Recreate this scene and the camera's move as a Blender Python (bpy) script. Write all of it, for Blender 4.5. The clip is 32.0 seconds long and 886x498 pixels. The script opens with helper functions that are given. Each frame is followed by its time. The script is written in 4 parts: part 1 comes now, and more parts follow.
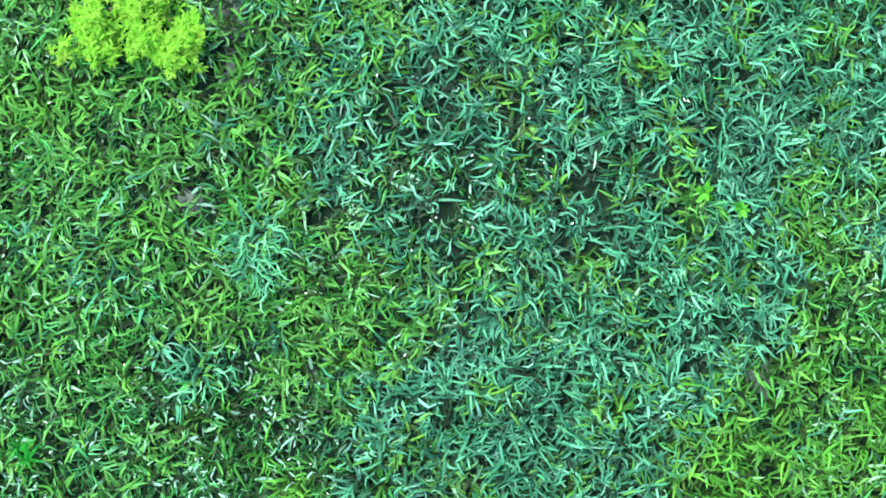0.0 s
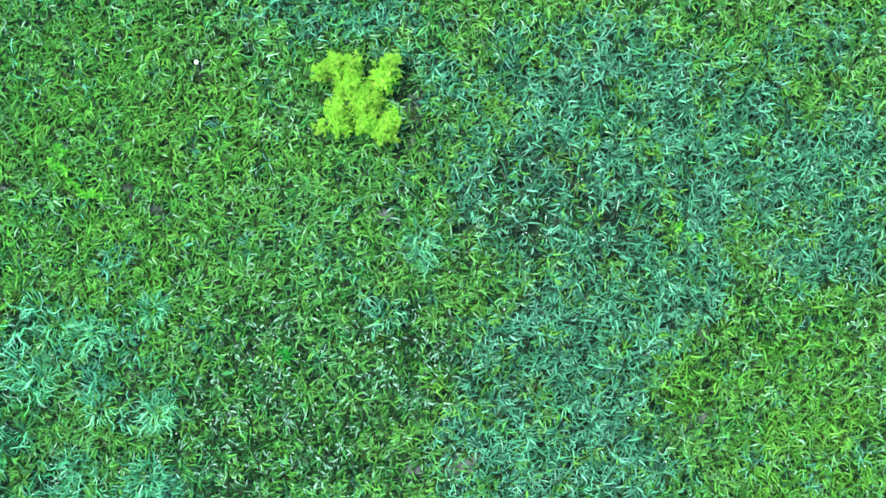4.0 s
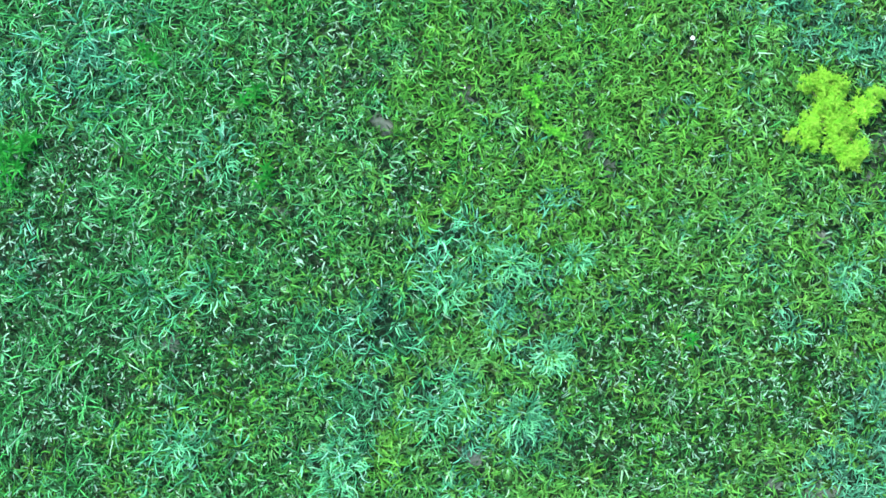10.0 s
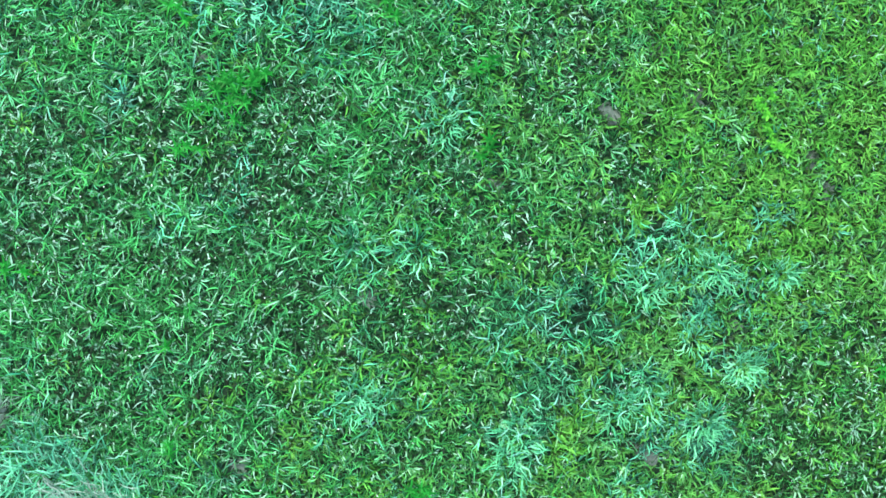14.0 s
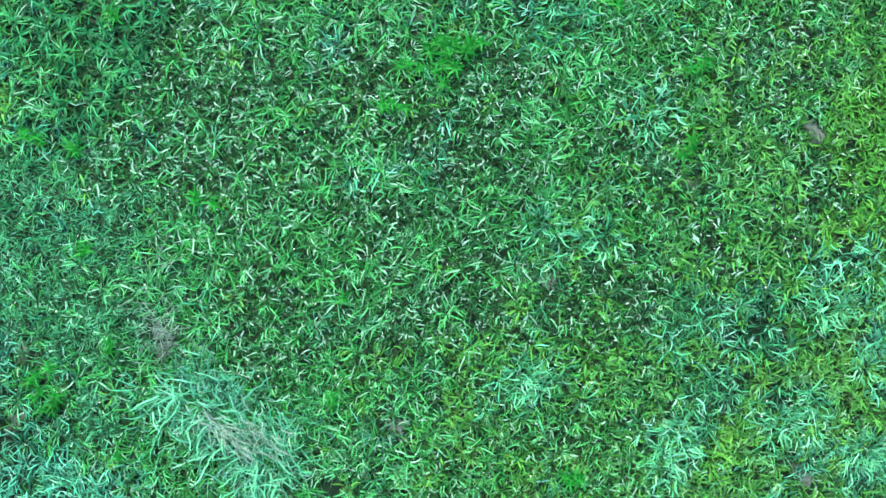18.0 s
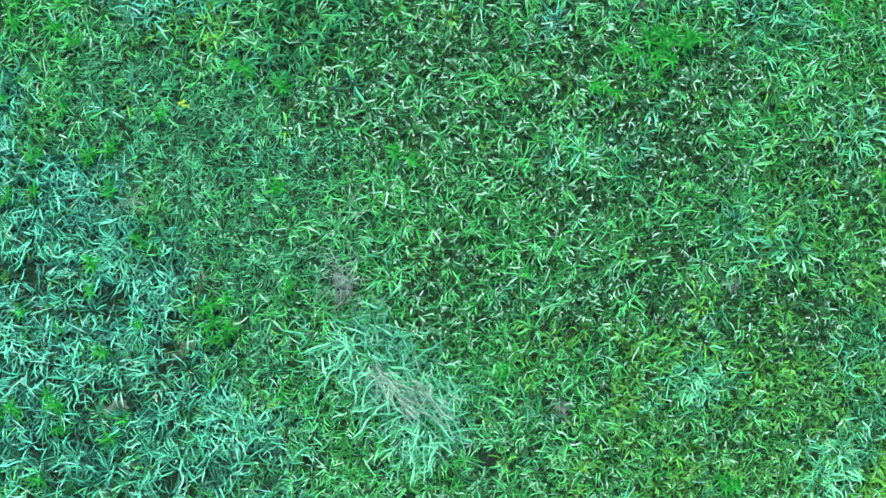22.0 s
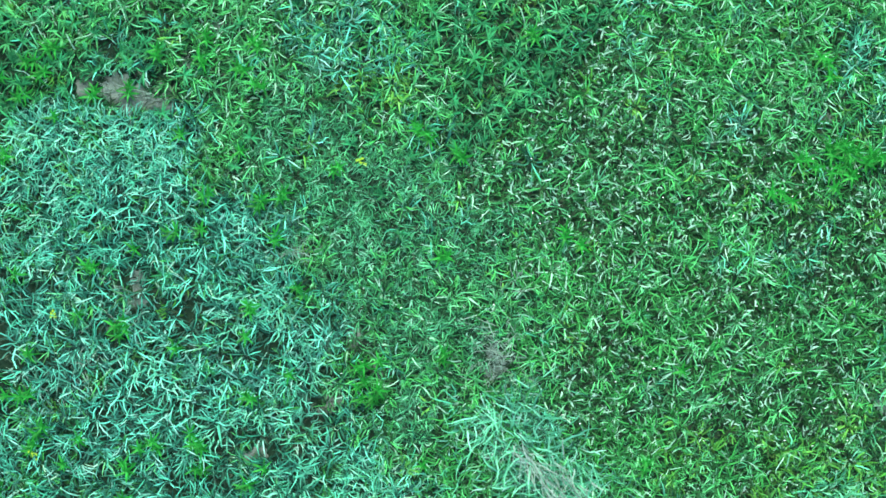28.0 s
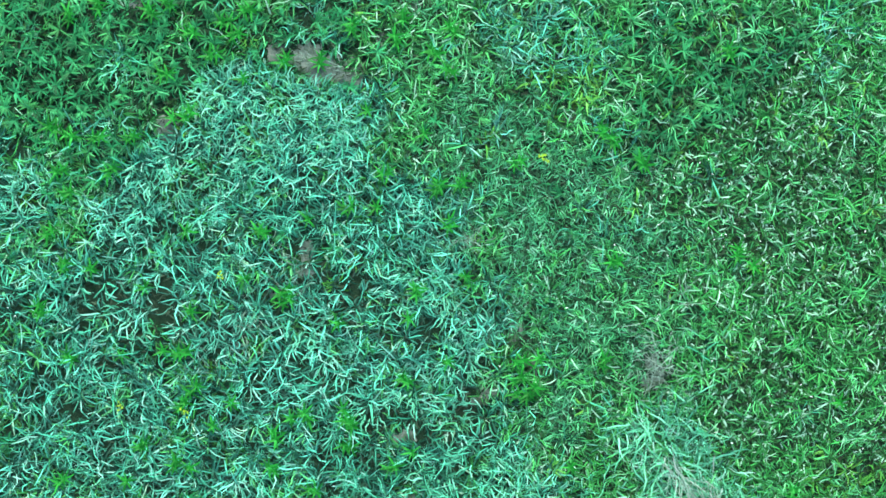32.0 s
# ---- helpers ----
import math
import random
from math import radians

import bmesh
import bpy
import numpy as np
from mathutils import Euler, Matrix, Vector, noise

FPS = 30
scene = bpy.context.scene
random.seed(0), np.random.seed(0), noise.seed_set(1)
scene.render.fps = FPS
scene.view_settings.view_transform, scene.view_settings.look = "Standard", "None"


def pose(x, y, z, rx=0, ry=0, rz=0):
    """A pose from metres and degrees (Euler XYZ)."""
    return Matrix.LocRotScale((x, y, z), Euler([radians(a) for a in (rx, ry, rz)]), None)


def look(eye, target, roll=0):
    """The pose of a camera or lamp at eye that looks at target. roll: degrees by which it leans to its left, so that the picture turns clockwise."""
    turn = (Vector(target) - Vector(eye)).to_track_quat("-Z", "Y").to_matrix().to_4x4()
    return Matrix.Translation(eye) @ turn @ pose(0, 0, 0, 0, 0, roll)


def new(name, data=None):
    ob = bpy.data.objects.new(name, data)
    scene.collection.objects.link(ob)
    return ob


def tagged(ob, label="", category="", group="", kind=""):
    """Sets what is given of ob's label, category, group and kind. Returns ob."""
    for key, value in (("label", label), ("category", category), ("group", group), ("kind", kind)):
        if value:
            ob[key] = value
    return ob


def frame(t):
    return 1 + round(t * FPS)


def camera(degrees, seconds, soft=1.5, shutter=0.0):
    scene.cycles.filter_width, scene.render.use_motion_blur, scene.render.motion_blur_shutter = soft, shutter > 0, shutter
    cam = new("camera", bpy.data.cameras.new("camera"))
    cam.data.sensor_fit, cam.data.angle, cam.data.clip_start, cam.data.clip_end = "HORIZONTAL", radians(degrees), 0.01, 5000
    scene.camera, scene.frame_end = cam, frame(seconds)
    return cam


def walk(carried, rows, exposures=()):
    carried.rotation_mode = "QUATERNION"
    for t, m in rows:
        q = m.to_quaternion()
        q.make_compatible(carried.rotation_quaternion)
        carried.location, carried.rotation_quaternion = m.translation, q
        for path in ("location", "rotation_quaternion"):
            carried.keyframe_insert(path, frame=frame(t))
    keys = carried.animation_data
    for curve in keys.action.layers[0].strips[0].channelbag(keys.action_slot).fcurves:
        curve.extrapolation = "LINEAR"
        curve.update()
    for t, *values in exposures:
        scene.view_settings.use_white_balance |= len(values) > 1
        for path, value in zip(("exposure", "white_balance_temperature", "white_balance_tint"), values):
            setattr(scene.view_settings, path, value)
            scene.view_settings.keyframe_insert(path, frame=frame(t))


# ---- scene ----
# the camera flies over a meadow, looking straight down
PATH = [
    (0, 3.42, -0.17, 14.73, -0.13, 0.09, -9.01), (0.5, 3.16, -0.17, 14.73, -0.03, 0.18, -8.27), (1, 2.83, -0.13, 14.72, 0.04, 0.03, -7.52),
    (1.5, 2.69, -0.11, 14.83, 0.08, -0.15, -7.33), (2, 2.71, -0.08, 17.04, 0.02, -0.13, -7.38), (2.5, 2.75, -0.04, 20.08, -0.12, -0.06, -7.34),
    (4.5, 1.73, 0.03, 26.19, -0.13, -0.13, -4.82), (5, 1.27, 0.04, 26.18, -0.09, 0.15, -3.28), (5.5, 0.61, 0.03, 26.19, -0.03, 0.11, -1.67),
    (6, 0.00, 0.00, 26.20, -0.08, 0.22, -0.00), (6.5, -0.62, -0.04, 26.21, -0.07, 0.15, 1.58), (7, -1.23, -0.05, 26.20, -0.12, 0.00, 3.01),
    (7.5, -1.62, -0.21, 26.21, 0.06, 0.26, 4.50), (8, -2.05, -0.30, 26.20, 0.02, 0.34, 5.88), (8.5, -2.58, -0.43, 26.20, 0.15, 0.27, 7.25),
    (9, -3.08, -0.53, 26.20, 0.09, 0.20, 8.65), (9.5, -3.68, -0.64, 26.19, 0.03, -0.10, 9.96), (10, -4.10, -0.66, 26.18, -0.18, -0.03, 11.22),
    (10.5, -4.45, -0.78, 26.19, -0.21, 0.01, 12.43), (11, -4.91, -1.04, 26.17, 0.10, -0.11, 13.62), (11.5, -5.34, -1.24, 26.18, 0.10, -0.21, 14.82),
    (12, -5.76, -1.31, 26.17, -0.09, -0.15, 15.97), (12.5, -6.04, -1.47, 26.17, 0.05, -0.08, 17.06), (13, -6.40, -1.68, 26.17, 0.19, -0.17, 18.05),
    (13.5, -6.66, -1.67, 26.17, -0.06, 0.02, 18.96), (14, -6.92, -1.80, 26.17, -0.03, 0.05, 19.89), (14.5, -7.23, -1.90, 26.15, -0.18, 0.03, 20.80),
    (16.5, -8.42, -2.50, 26.15, -0.30, -0.10, 24.90), (17, -8.72, -2.70, 26.15, -0.22, 0.02, 25.99), (17.5, -9.04, -2.96, 26.16, -0.10, -0.01, 27.13),
    (18, -9.32, -3.12, 26.17, -0.19, 0.09, 28.19), (18.5, -9.65, -3.36, 26.17, -0.19, -0.03, 29.30), (19, -9.96, -3.55, 26.17, -0.23, -0.12, 30.33),
    (19.5, -10.21, -3.83, 26.16, -0.11, -0.11, 31.45), (20, -10.45, -4.03, 26.16, -0.12, -0.05, 32.43), (20.5, -10.71, -4.28, 26.16, -0.07, -0.11, 33.42),
    (21, -10.93, -4.51, 26.16, -0.01, 0.03, 34.39), (21.5, -11.33, -4.80, 26.15, -0.07, -0.20, 35.41), (22, -11.54, -5.07, 26.14, 0.02, -0.23, 36.36),
    (22.5, -11.77, -5.33, 26.13, 0.11, -0.10, 37.37), (23, -12.04, -5.52, 26.11, 0.03, -0.06, 38.39), (23.5, -12.19, -5.70, 26.10, 0.06, 0.14, 39.33),
    (24, -12.26, -5.71, 26.08, -0.05, 0.04, 39.40), (24.5, -12.23, -5.59, 26.06, 0.06, 0.15, 39.40), (25, -12.68, -4.96, 26.06, 0.09, 0.14, 39.42),
    (25.5, -12.85, -4.73, 26.09, 0.08, 0.01, 39.48), (27.5, -13.82, -5.45, 26.08, -0.09, -0.12, 42.45), (28, -14.04, -5.67, 26.08, 0.00, -0.06, 43.25),
    (28.5, -14.25, -5.86, 26.07, -0.04, 0.01, 44.06), (29, -14.51, -6.11, 26.07, -0.09, -0.03, 44.96), (29.5, -14.70, -6.37, 26.07, -0.02, 0.02, 45.89),
    (30, -14.92, -6.62, 26.07, -0.02, 0.02, 46.81), (30.5, -15.13, -6.95, 26.07, 0.09, -0.02, 47.76), (31, -15.36, -7.17, 26.07, 0.05, 0.04, 48.56),
    (31.5, -15.58, -7.31, 26.06, -0.05, 0.10, 49.26), (32, -15.66, -7.50, 26.06, 0.04, 0.08, 49.70),
]
cam = camera(28, 32.0, soft=1.72)
walk(cam, [(t, pose(x, y, z, rx, ry, rz)) for t, x, y, z, rx, ry, rz in PATH])

# ---- light: thin, bright overcast ----
scene.view_settings.exposure = 1.95
SUN_UP, SUN_ROUND = 52, 315
world = bpy.data.worlds.new("sky")
scene.world = world
world.use_nodes = True
wn = world.node_tree.nodes
sky = wn.new("ShaderNodeTexSky")
sky.sky_type, sky.sun_disc = "NISHITA", False
sky.sun_elevation, sky.sun_rotation = radians(SUN_UP), radians(SUN_ROUND)
sky.air_density, sky.dust_density = 1.0, 1.5
world.node_tree.links.new(sky.outputs[0], wn["Background"].inputs[0])
wn["Background"].inputs[1].default_value = 0.13
sun = new("sun", bpy.data.lights.new("sun", "SUN"))
sun.data.energy, sun.data.angle, sun.data.color = 1.8, radians(35), (1.0, 0.96, 0.86)
se, sr = radians(SUN_UP), radians(SUN_ROUND)
sun.matrix_world = look((0, 0, 0), (-math.sin(sr) * math.cos(se), -math.cos(sr) * math.cos(se), -math.sin(se)))


# ---- materials ----
def ramp(nt, fac, stops):
    r = nt.nodes.new("ShaderNodeValToRGB")
    r.color_ramp.elements.remove(r.color_ramp.elements[1])
    for i, (p, c) in enumerate(stops):
        e = r.color_ramp.elements[0] if i == 0 else r.color_ramp.elements.new(p)
        e.position, e.color = p, (*c, 1)
    nt.links.new(fac, r.inputs[0])
    return r.outputs[0]


def noise_tex(nt, scale, detail=3.0, rough=0.55):
    g = nt.nodes.new("ShaderNodeNewGeometry")
    n = nt.nodes.new("ShaderNodeTexNoise")
    n.inputs["Scale"].default_value, n.inputs["Detail"].default_value, n.inputs["Roughness"].default_value = scale, detail, rough
    nt.links.new(g.outputs["Position"], n.inputs["Vector"])
    return n.outputs["Fac"]


def mixed(nt, fac, a, b, mode="MIX"):
    m = nt.nodes.new("ShaderNodeMix")
    m.data_type, m.blend_type = "RGBA", mode
    for sock, v in ((m.inputs[0], fac), (m.inputs[6], a), (m.inputs[7], b)):
        if isinstance(v, (int, float)):
            sock.default_value = v
        elif isinstance(v, tuple):
            sock.default_value = (*v, 1)
        else:
            nt.links.new(v, sock)
    return m.outputs[2]


def leaf_material(name, hues, patch, rough=0.5, glow=0.12, single=False, spec=0.1, drift=1.0, pale=(0.0, (0.3, 0.5, 0.36)), warm=((1.35, 1.0, 1.25), (1.24, 0.95, 1.1), (1.62, 1.03, 1.0)), spread=(0.5, 1.15, 2.4)):
    """Leaf colours: the hue goes by the tuft, the brightness by the blade; patch: a second tint in soft patches;
    glow: light let through; warm: how the colour drifts from west to east; pale: the share of blades with a painted
    highlight and its colour."""
    m = bpy.data.materials.new(name)
    m.use_nodes = True
    nt = m.node_tree
    b = nt.nodes["Principled BSDF"]
    if single:
        own = plant = nt.nodes.new("ShaderNodeObjectInfo").outputs["Random"]
    else:
        own = nt.nodes.new("ShaderNodeNewGeometry").outputs["Random Per Island"]
        at = nt.nodes.new("ShaderNodeAttribute")
        at.attribute_name = "tuft"
        plant = at.outputs["Fac"]
    col = ramp(nt, plant, hues)
    big = nt.nodes.new("ShaderNodeMapRange")
    big.inputs[1].default_value, big.inputs[2].default_value, big.inputs[4].default_value = 0.45, 0.7, 0.5
    nt.links.new(noise_tex(nt, 1.6, 3), big.inputs[0])
    col = mixed(nt, big.outputs[0], col, patch)
    low, mid, high = spread
    col = mixed(nt, 1.0, col, ramp(nt, own, [(0.0, (low,) * 3), (0.5, (mid,) * 3), (1.0, (high,) * 3)]), "MULTIPLY")
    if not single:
        # shade low in the tufts, put into the leaf colour: down to a fifth
        leaf_shade = nt.nodes.new("ShaderNodeAttribute")
        leaf_shade.attribute_name = "leaf_shade"
        col = mixed(nt, leaf_shade.outputs["Fac"], col, mixed(nt, 1.0, col, (0.24, 0.19, 0.18), "MULTIPLY"))
    fine = ramp(nt, noise_tex(nt, 60, 2), [(0.3, (0.76, 0.79, 0.74)), (0.7, (1.12, 1.1, 1.1))])
    col = mixed(nt, 1.0, col, fine, "MULTIPLY")
    if drift:
        geo, xyz, mr = (nt.nodes.new("ShaderNode" + k) for k in ("NewGeometry", "SeparateXYZ", "MapRange"))
        nt.links.new(geo.outputs["Position"], xyz.inputs[0])
        nt.links.new(xyz.outputs[0], mr.inputs[0])
        mr.inputs[1].default_value, mr.inputs[2].default_value = -15, 3
        col = mixed(nt, drift, col, mixed(nt, 1.0, col, ramp(nt, mr.outputs[0], list(zip((0.0, 0.5, 1.0), warm))), "MULTIPLY"))
    if pale[0]:
        # a random share of blades painted pale, for light glancing off them
        lightened = ramp(nt, own, [(1 - pale[0] - 0.02, (0, 0, 0)), (1 - pale[0] + 0.02, (1, 1, 1))])
        col = mixed(nt, lightened, col, pale[1])
    clump = ramp(nt, noise_tex(nt, 3.2, 2), [(0.32, (0.74, 0.77, 0.77)), (0.66, (1.2, 1.17, 1.17))])
    col = mixed(nt, 1.0, col, clump, "MULTIPLY")
    nt.links.new(col, b.inputs["Base Color"])
    b.inputs["Roughness"].default_value = rough
    b.inputs["Specular IOR Level"].default_value = spec
    tr = nt.nodes.new("ShaderNodeBsdfTranslucent")
    nt.links.new(col, tr.inputs[0])
    mx = nt.nodes.new("ShaderNodeMixShader")
    mx.inputs[0].default_value = glow
    nt.links.new(b.outputs[0], mx.inputs[1])
    nt.links.new(tr.outputs[0], mx.inputs[2])
    nt.links.new(mx.outputs[0], nt.nodes["Material Output"].inputs[0])
    return m


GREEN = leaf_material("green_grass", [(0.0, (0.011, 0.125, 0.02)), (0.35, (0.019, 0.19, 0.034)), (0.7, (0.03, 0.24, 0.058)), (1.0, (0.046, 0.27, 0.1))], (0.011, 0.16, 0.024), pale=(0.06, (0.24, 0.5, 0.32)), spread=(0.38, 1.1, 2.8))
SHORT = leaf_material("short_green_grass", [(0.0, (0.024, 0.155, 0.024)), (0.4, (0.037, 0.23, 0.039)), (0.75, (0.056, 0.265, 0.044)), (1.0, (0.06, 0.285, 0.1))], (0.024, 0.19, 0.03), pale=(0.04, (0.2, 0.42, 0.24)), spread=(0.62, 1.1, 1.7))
LEAFY = leaf_material("leafy_herbs", [(0.0, (0.007, 0.085, 0.028)), (0.45, (0.012, 0.135, 0.042)), (0.85, (0.018, 0.185, 0.066)), (1.0, (0.04, 0.22, 0.05))], (0.009, 0.115, 0.034), drift=0.0, spread=(0.5, 1.05, 1.75))
TEAL = leaf_material("blue_green_grass", [(0.0, (0.014, 0.115, 0.062)), (0.35, (0.028, 0.19, 0.11)), (0.7, (0.047, 0.265, 0.168)), (1.0, (0.076, 0.33, 0.223))], (0.026, 0.185, 0.102), pale=(0.06, (0.2, 0.52, 0.38)), warm=((0.92, 1.0, 1.02), (1.1, 1.1, 0.84), (1.2, 1.1, 0.8)), spread=(0.24, 1.0, 3.0))
TEAL_SHORT = leaf_material("short_blue_green_grass", [(0.0, (0.017, 0.13, 0.06)), (0.35, (0.028, 0.205, 0.105)), (0.7, (0.044, 0.27, 0.152)), (1.0, (0.068, 0.315, 0.195))], (0.026, 0.2, 0.098), pale=(0.035, (0.15, 0.4, 0.28)), warm=((1.0, 1.0, 1.0), (1.05, 1.0, 1.0), (1.45, 1.0, 0.98)), spread=(0.5, 1.06, 1.9))
LIME = leaf_material("yellow_green_grass", [(0.0, (0.026, 0.195, 0.02)), (0.5, (0.042, 0.25, 0.029)), (1.0, (0.062, 0.285, 0.036))], (0.027, 0.205, 0.025), pale=(0.02, (0.2, 0.42, 0.22)), spread=(0.6, 1.08, 1.65))
LOW = leaf_material("low_clover", [(0.0, (0.010, 0.10, 0.018)), (0.5, (0.02, 0.16, 0.034)), (1.0, (0.034, 0.23, 0.075))], (0.009, 0.12, 0.02), pale=(0.1, (0.23, 0.46, 0.32)), spread=(0.38, 1.1, 2.7))
FINE = leaf_material("fine_grass", [(0.0, (0.014, 0.15, 0.038)), (0.5, (0.025, 0.215, 0.068)), (1.0, (0.042, 0.275, 0.112))], (0.018, 0.18, 0.05), pale=(0.04, (0.16, 0.42, 0.26)), spread=(0.5, 1.1, 2.1))
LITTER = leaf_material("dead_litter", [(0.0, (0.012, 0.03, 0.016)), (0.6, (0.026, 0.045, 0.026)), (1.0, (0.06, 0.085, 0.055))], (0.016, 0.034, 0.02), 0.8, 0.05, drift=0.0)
WEED = leaf_material("weed_leaf", [(0.0, (0.006, 0.15, 0.014)), (0.6, (0.010, 0.22, 0.022)), (1.0, (0.02, 0.3, 0.036))], (0.008, 0.19, 0.018), 0.45, 0.3, True, drift=0.6, spread=(0.8, 1.0, 1.2))
LIME_WEED = leaf_material("lime_weed_leaf", [(0.0, (0.03, 0.24, 0.016)), (0.6, (0.056, 0.31, 0.024)), (1.0, (0.09, 0.37, 0.03))], (0.045, 0.29, 0.02), 0.5, 0.25, True, drift=0.0, spread=(0.7, 1.0, 1.25))
TUSSOCK = leaf_material("tussock_blade", [(0.0, (0.04, 0.27, 0.14)), (0.5, (0.1, 0.46, 0.275)), (0.85, (0.165, 0.58, 0.38)), (1.0, (0.24, 0.66, 0.46))], (0.085, 0.42, 0.24), 0.5, 0.25, True, warm=((1.0, 1.0, 1.0), (1.1, 1.1, 0.88), (1.2, 1.05, 0.84)), spread=(0.85, 1.0, 1.15))
CLUMP = leaf_material("clump_grass", [(0.0, (0.026, 0.19, 0.09)), (0.5, (0.07, 0.33, 0.185)), (1.0, (0.14, 0.46, 0.31))], (0.07, 0.31, 0.18), drift=0.0, pale=(0.08, (0.27, 0.55, 0.43)), spread=(0.45, 1.1, 1.8))
STRAW = leaf_material("dry_straw", [(0.0, (0.07, 0.15, 0.11)), (0.6, (0.15, 0.25, 0.19)), (1.0, (0.28, 0.39, 0.33))], (0.14, 0.24, 0.18), 0.6, 0.15, drift=0.0, spread=(0.7, 1.0, 1.3))
SHRUB = leaf_material("shrub_leaf", [(0.0, (0.2, 0.6, 0.05)), (0.5, (0.3, 0.66, 0.07)), (1.0, (0.4, 0.71, 0.1))], (0.26, 0.64, 0.06), 0.6, 0.55, drift=0.0, spread=(0.88, 1.0, 1.12))


def plain_material(name, stops, scale, rough, bump=0.0):
    m = bpy.data.materials.new(name)
    m.use_nodes = True
    nt = m.node_tree
    b = nt.nodes["Principled BSDF"]
    n = noise_tex(nt, scale, 6, 0.65)
    nt.links.new(ramp(nt, n, stops), b.inputs["Base Color"])
    b.inputs["Roughness"].default_value, b.inputs["Specular IOR Level"].default_value = rough, 0.1
    if bump:
        bp = nt.nodes.new("ShaderNodeBump")
        bp.inputs["Strength"].default_value, bp.inputs["Distance"].default_value = bump, 0.02
        nt.links.new(noise_tex(nt, scale * 5, 6), bp.inputs["Height"])
        nt.links.new(bp.outputs[0], b.inputs["Normal"])
    return m


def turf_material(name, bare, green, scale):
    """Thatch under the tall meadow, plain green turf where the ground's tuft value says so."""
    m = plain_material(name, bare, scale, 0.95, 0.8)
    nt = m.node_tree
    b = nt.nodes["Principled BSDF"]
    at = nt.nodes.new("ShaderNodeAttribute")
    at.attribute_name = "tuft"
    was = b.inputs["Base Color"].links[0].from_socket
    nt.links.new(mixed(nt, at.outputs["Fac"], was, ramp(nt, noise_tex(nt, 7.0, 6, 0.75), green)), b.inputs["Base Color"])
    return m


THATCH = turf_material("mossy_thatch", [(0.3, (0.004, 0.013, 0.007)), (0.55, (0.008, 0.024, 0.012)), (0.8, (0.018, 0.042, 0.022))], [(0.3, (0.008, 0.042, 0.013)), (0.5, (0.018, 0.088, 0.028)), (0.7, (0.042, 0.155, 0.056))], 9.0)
SOIL = plain_material("damp_soil", [(0.3, (0.042, 0.066, 0.05)), (0.52, (0.085, 0.118, 0.094)), (0.74, (0.14, 0.18, 0.147))], 4.0, 0.9, 0.7)
DUST = plain_material("dry_soil", [(0.3, (0.035, 0.06, 0.045)), (0.55, (0.075, 0.115, 0.09)), (0.75, (0.15, 0.205, 0.17))], 6.0, 0.9, 0.7)
TWIG = plain_material("twig_bark", [(0.3, (0.08, 0.07, 0.04)), (0.7, (0.17, 0.15, 0.09))], 30, 0.8)
WHITE = plain_material("white_petal", [(0.3, (0.45, 0.6, 0.5)), (0.7, (0.78, 0.82, 0.76))], 40, 0.7)
YELLOW = plain_material("yellow_petal", [(0.3, (0.13, 0.3, 0.02)), (0.7, (0.22, 0.38, 0.03))], 40, 0.7)

# ---- the plan: where each kind of growth stands (x, y, radius) ----
TEAL_BAND = [(3.35, 2.76), (4.21, 3.11), (5.38, 3.18), (6.14, 2.29), (7.09, 1.55), (8.56, 1.19), (8.39, -0.88), (7.39, -0.97), (6.77, -0.34), (6.19, -0.29), (5.92, -0.6), (6.11, -1.37), (5.5, -1.65), (4.94, -2.44), (4.89, -4.1), (2.16, -3.89), (2.09, -2.71), (2.5, -1.75), (3.21, -1.14), (3.43, -0.49), (3.15, 0.2), (2.36, 0.68), (2.31, 1.1), (3.06, 1.2), (3.03, 1.87)]
TEAL_NORTH = [(-0.37, 4.05), (1.78, 3.88), (2.28, 2.85), (2.99, 2.46), (3.0, 1.46), (2.5, 1.41), (1.98, 2.2), (1.79, 2.97), (0.56, 3.23)]
TEAL_SOUTH = [(-4.4, -0.54), (-3.39, -0.37), (-2.57, -0.52), (-2.45, -1.19), (-3.66, -1.68), (-4.28, -2.21), (-2.58, -2.84), (-1.74, -2.74), (-1.97, -3.56), (-5.61, -3.27), (-5.49, -1.78), (-4.49, -1.7)]
TEAL_LONG = [(-19.93, -8.55), (-19.02, -7.65), (-18.0, -7.0), (-17.33, -7.48), (-16.3, -7.07), (-15.57, -7.61), (-15.69, -8.49), (-15.19, -8.93), (-14.37, -8.99), (-12.98, -8.79), (-12.79, -9.95), (-17.16, -14.9), (-19.64, -12.72), (-19.31, -11.35), (-19.64, -10.84), (-19.7, -9.8)]
TEAL_BAY = [(-17.56, -7.94), (-16.51, -7.27), (-15.6, -7.53), (-14.67, -7.25), (-14.0, -7.68), (-13.66, -8.35), (-14.38, -9.19), (-15.41, -9.74), (-15.84, -10.27)]
TEAL_HOOK = [(-15.41, -9.74), (-14.57, -8.93), (-13.51, -8.55), (-12.62, -8.51), (-11.69, -8.65), (-10.97, -9.36), (-13.77, -11.41), (-14.63, -11.64)]
FINE_WEST = [(-17.23, -6.39), (-16.2, -5.31), (-14.79, -5.12), (-13.64, -5.62), (-13.26, -6.74), (-14.58, -7.76), (-15.52, -7.73), (-16.38, -7.41)]
FINE_NORTH = [(-17.2, -6.75), (-15.59, -5.46), (-13.63, -4.63), (-12.97, -4.97), (-13.06, -5.96), (-13.89, -6.78), (-15.03, -6.49), (-16.63, -7.25)]
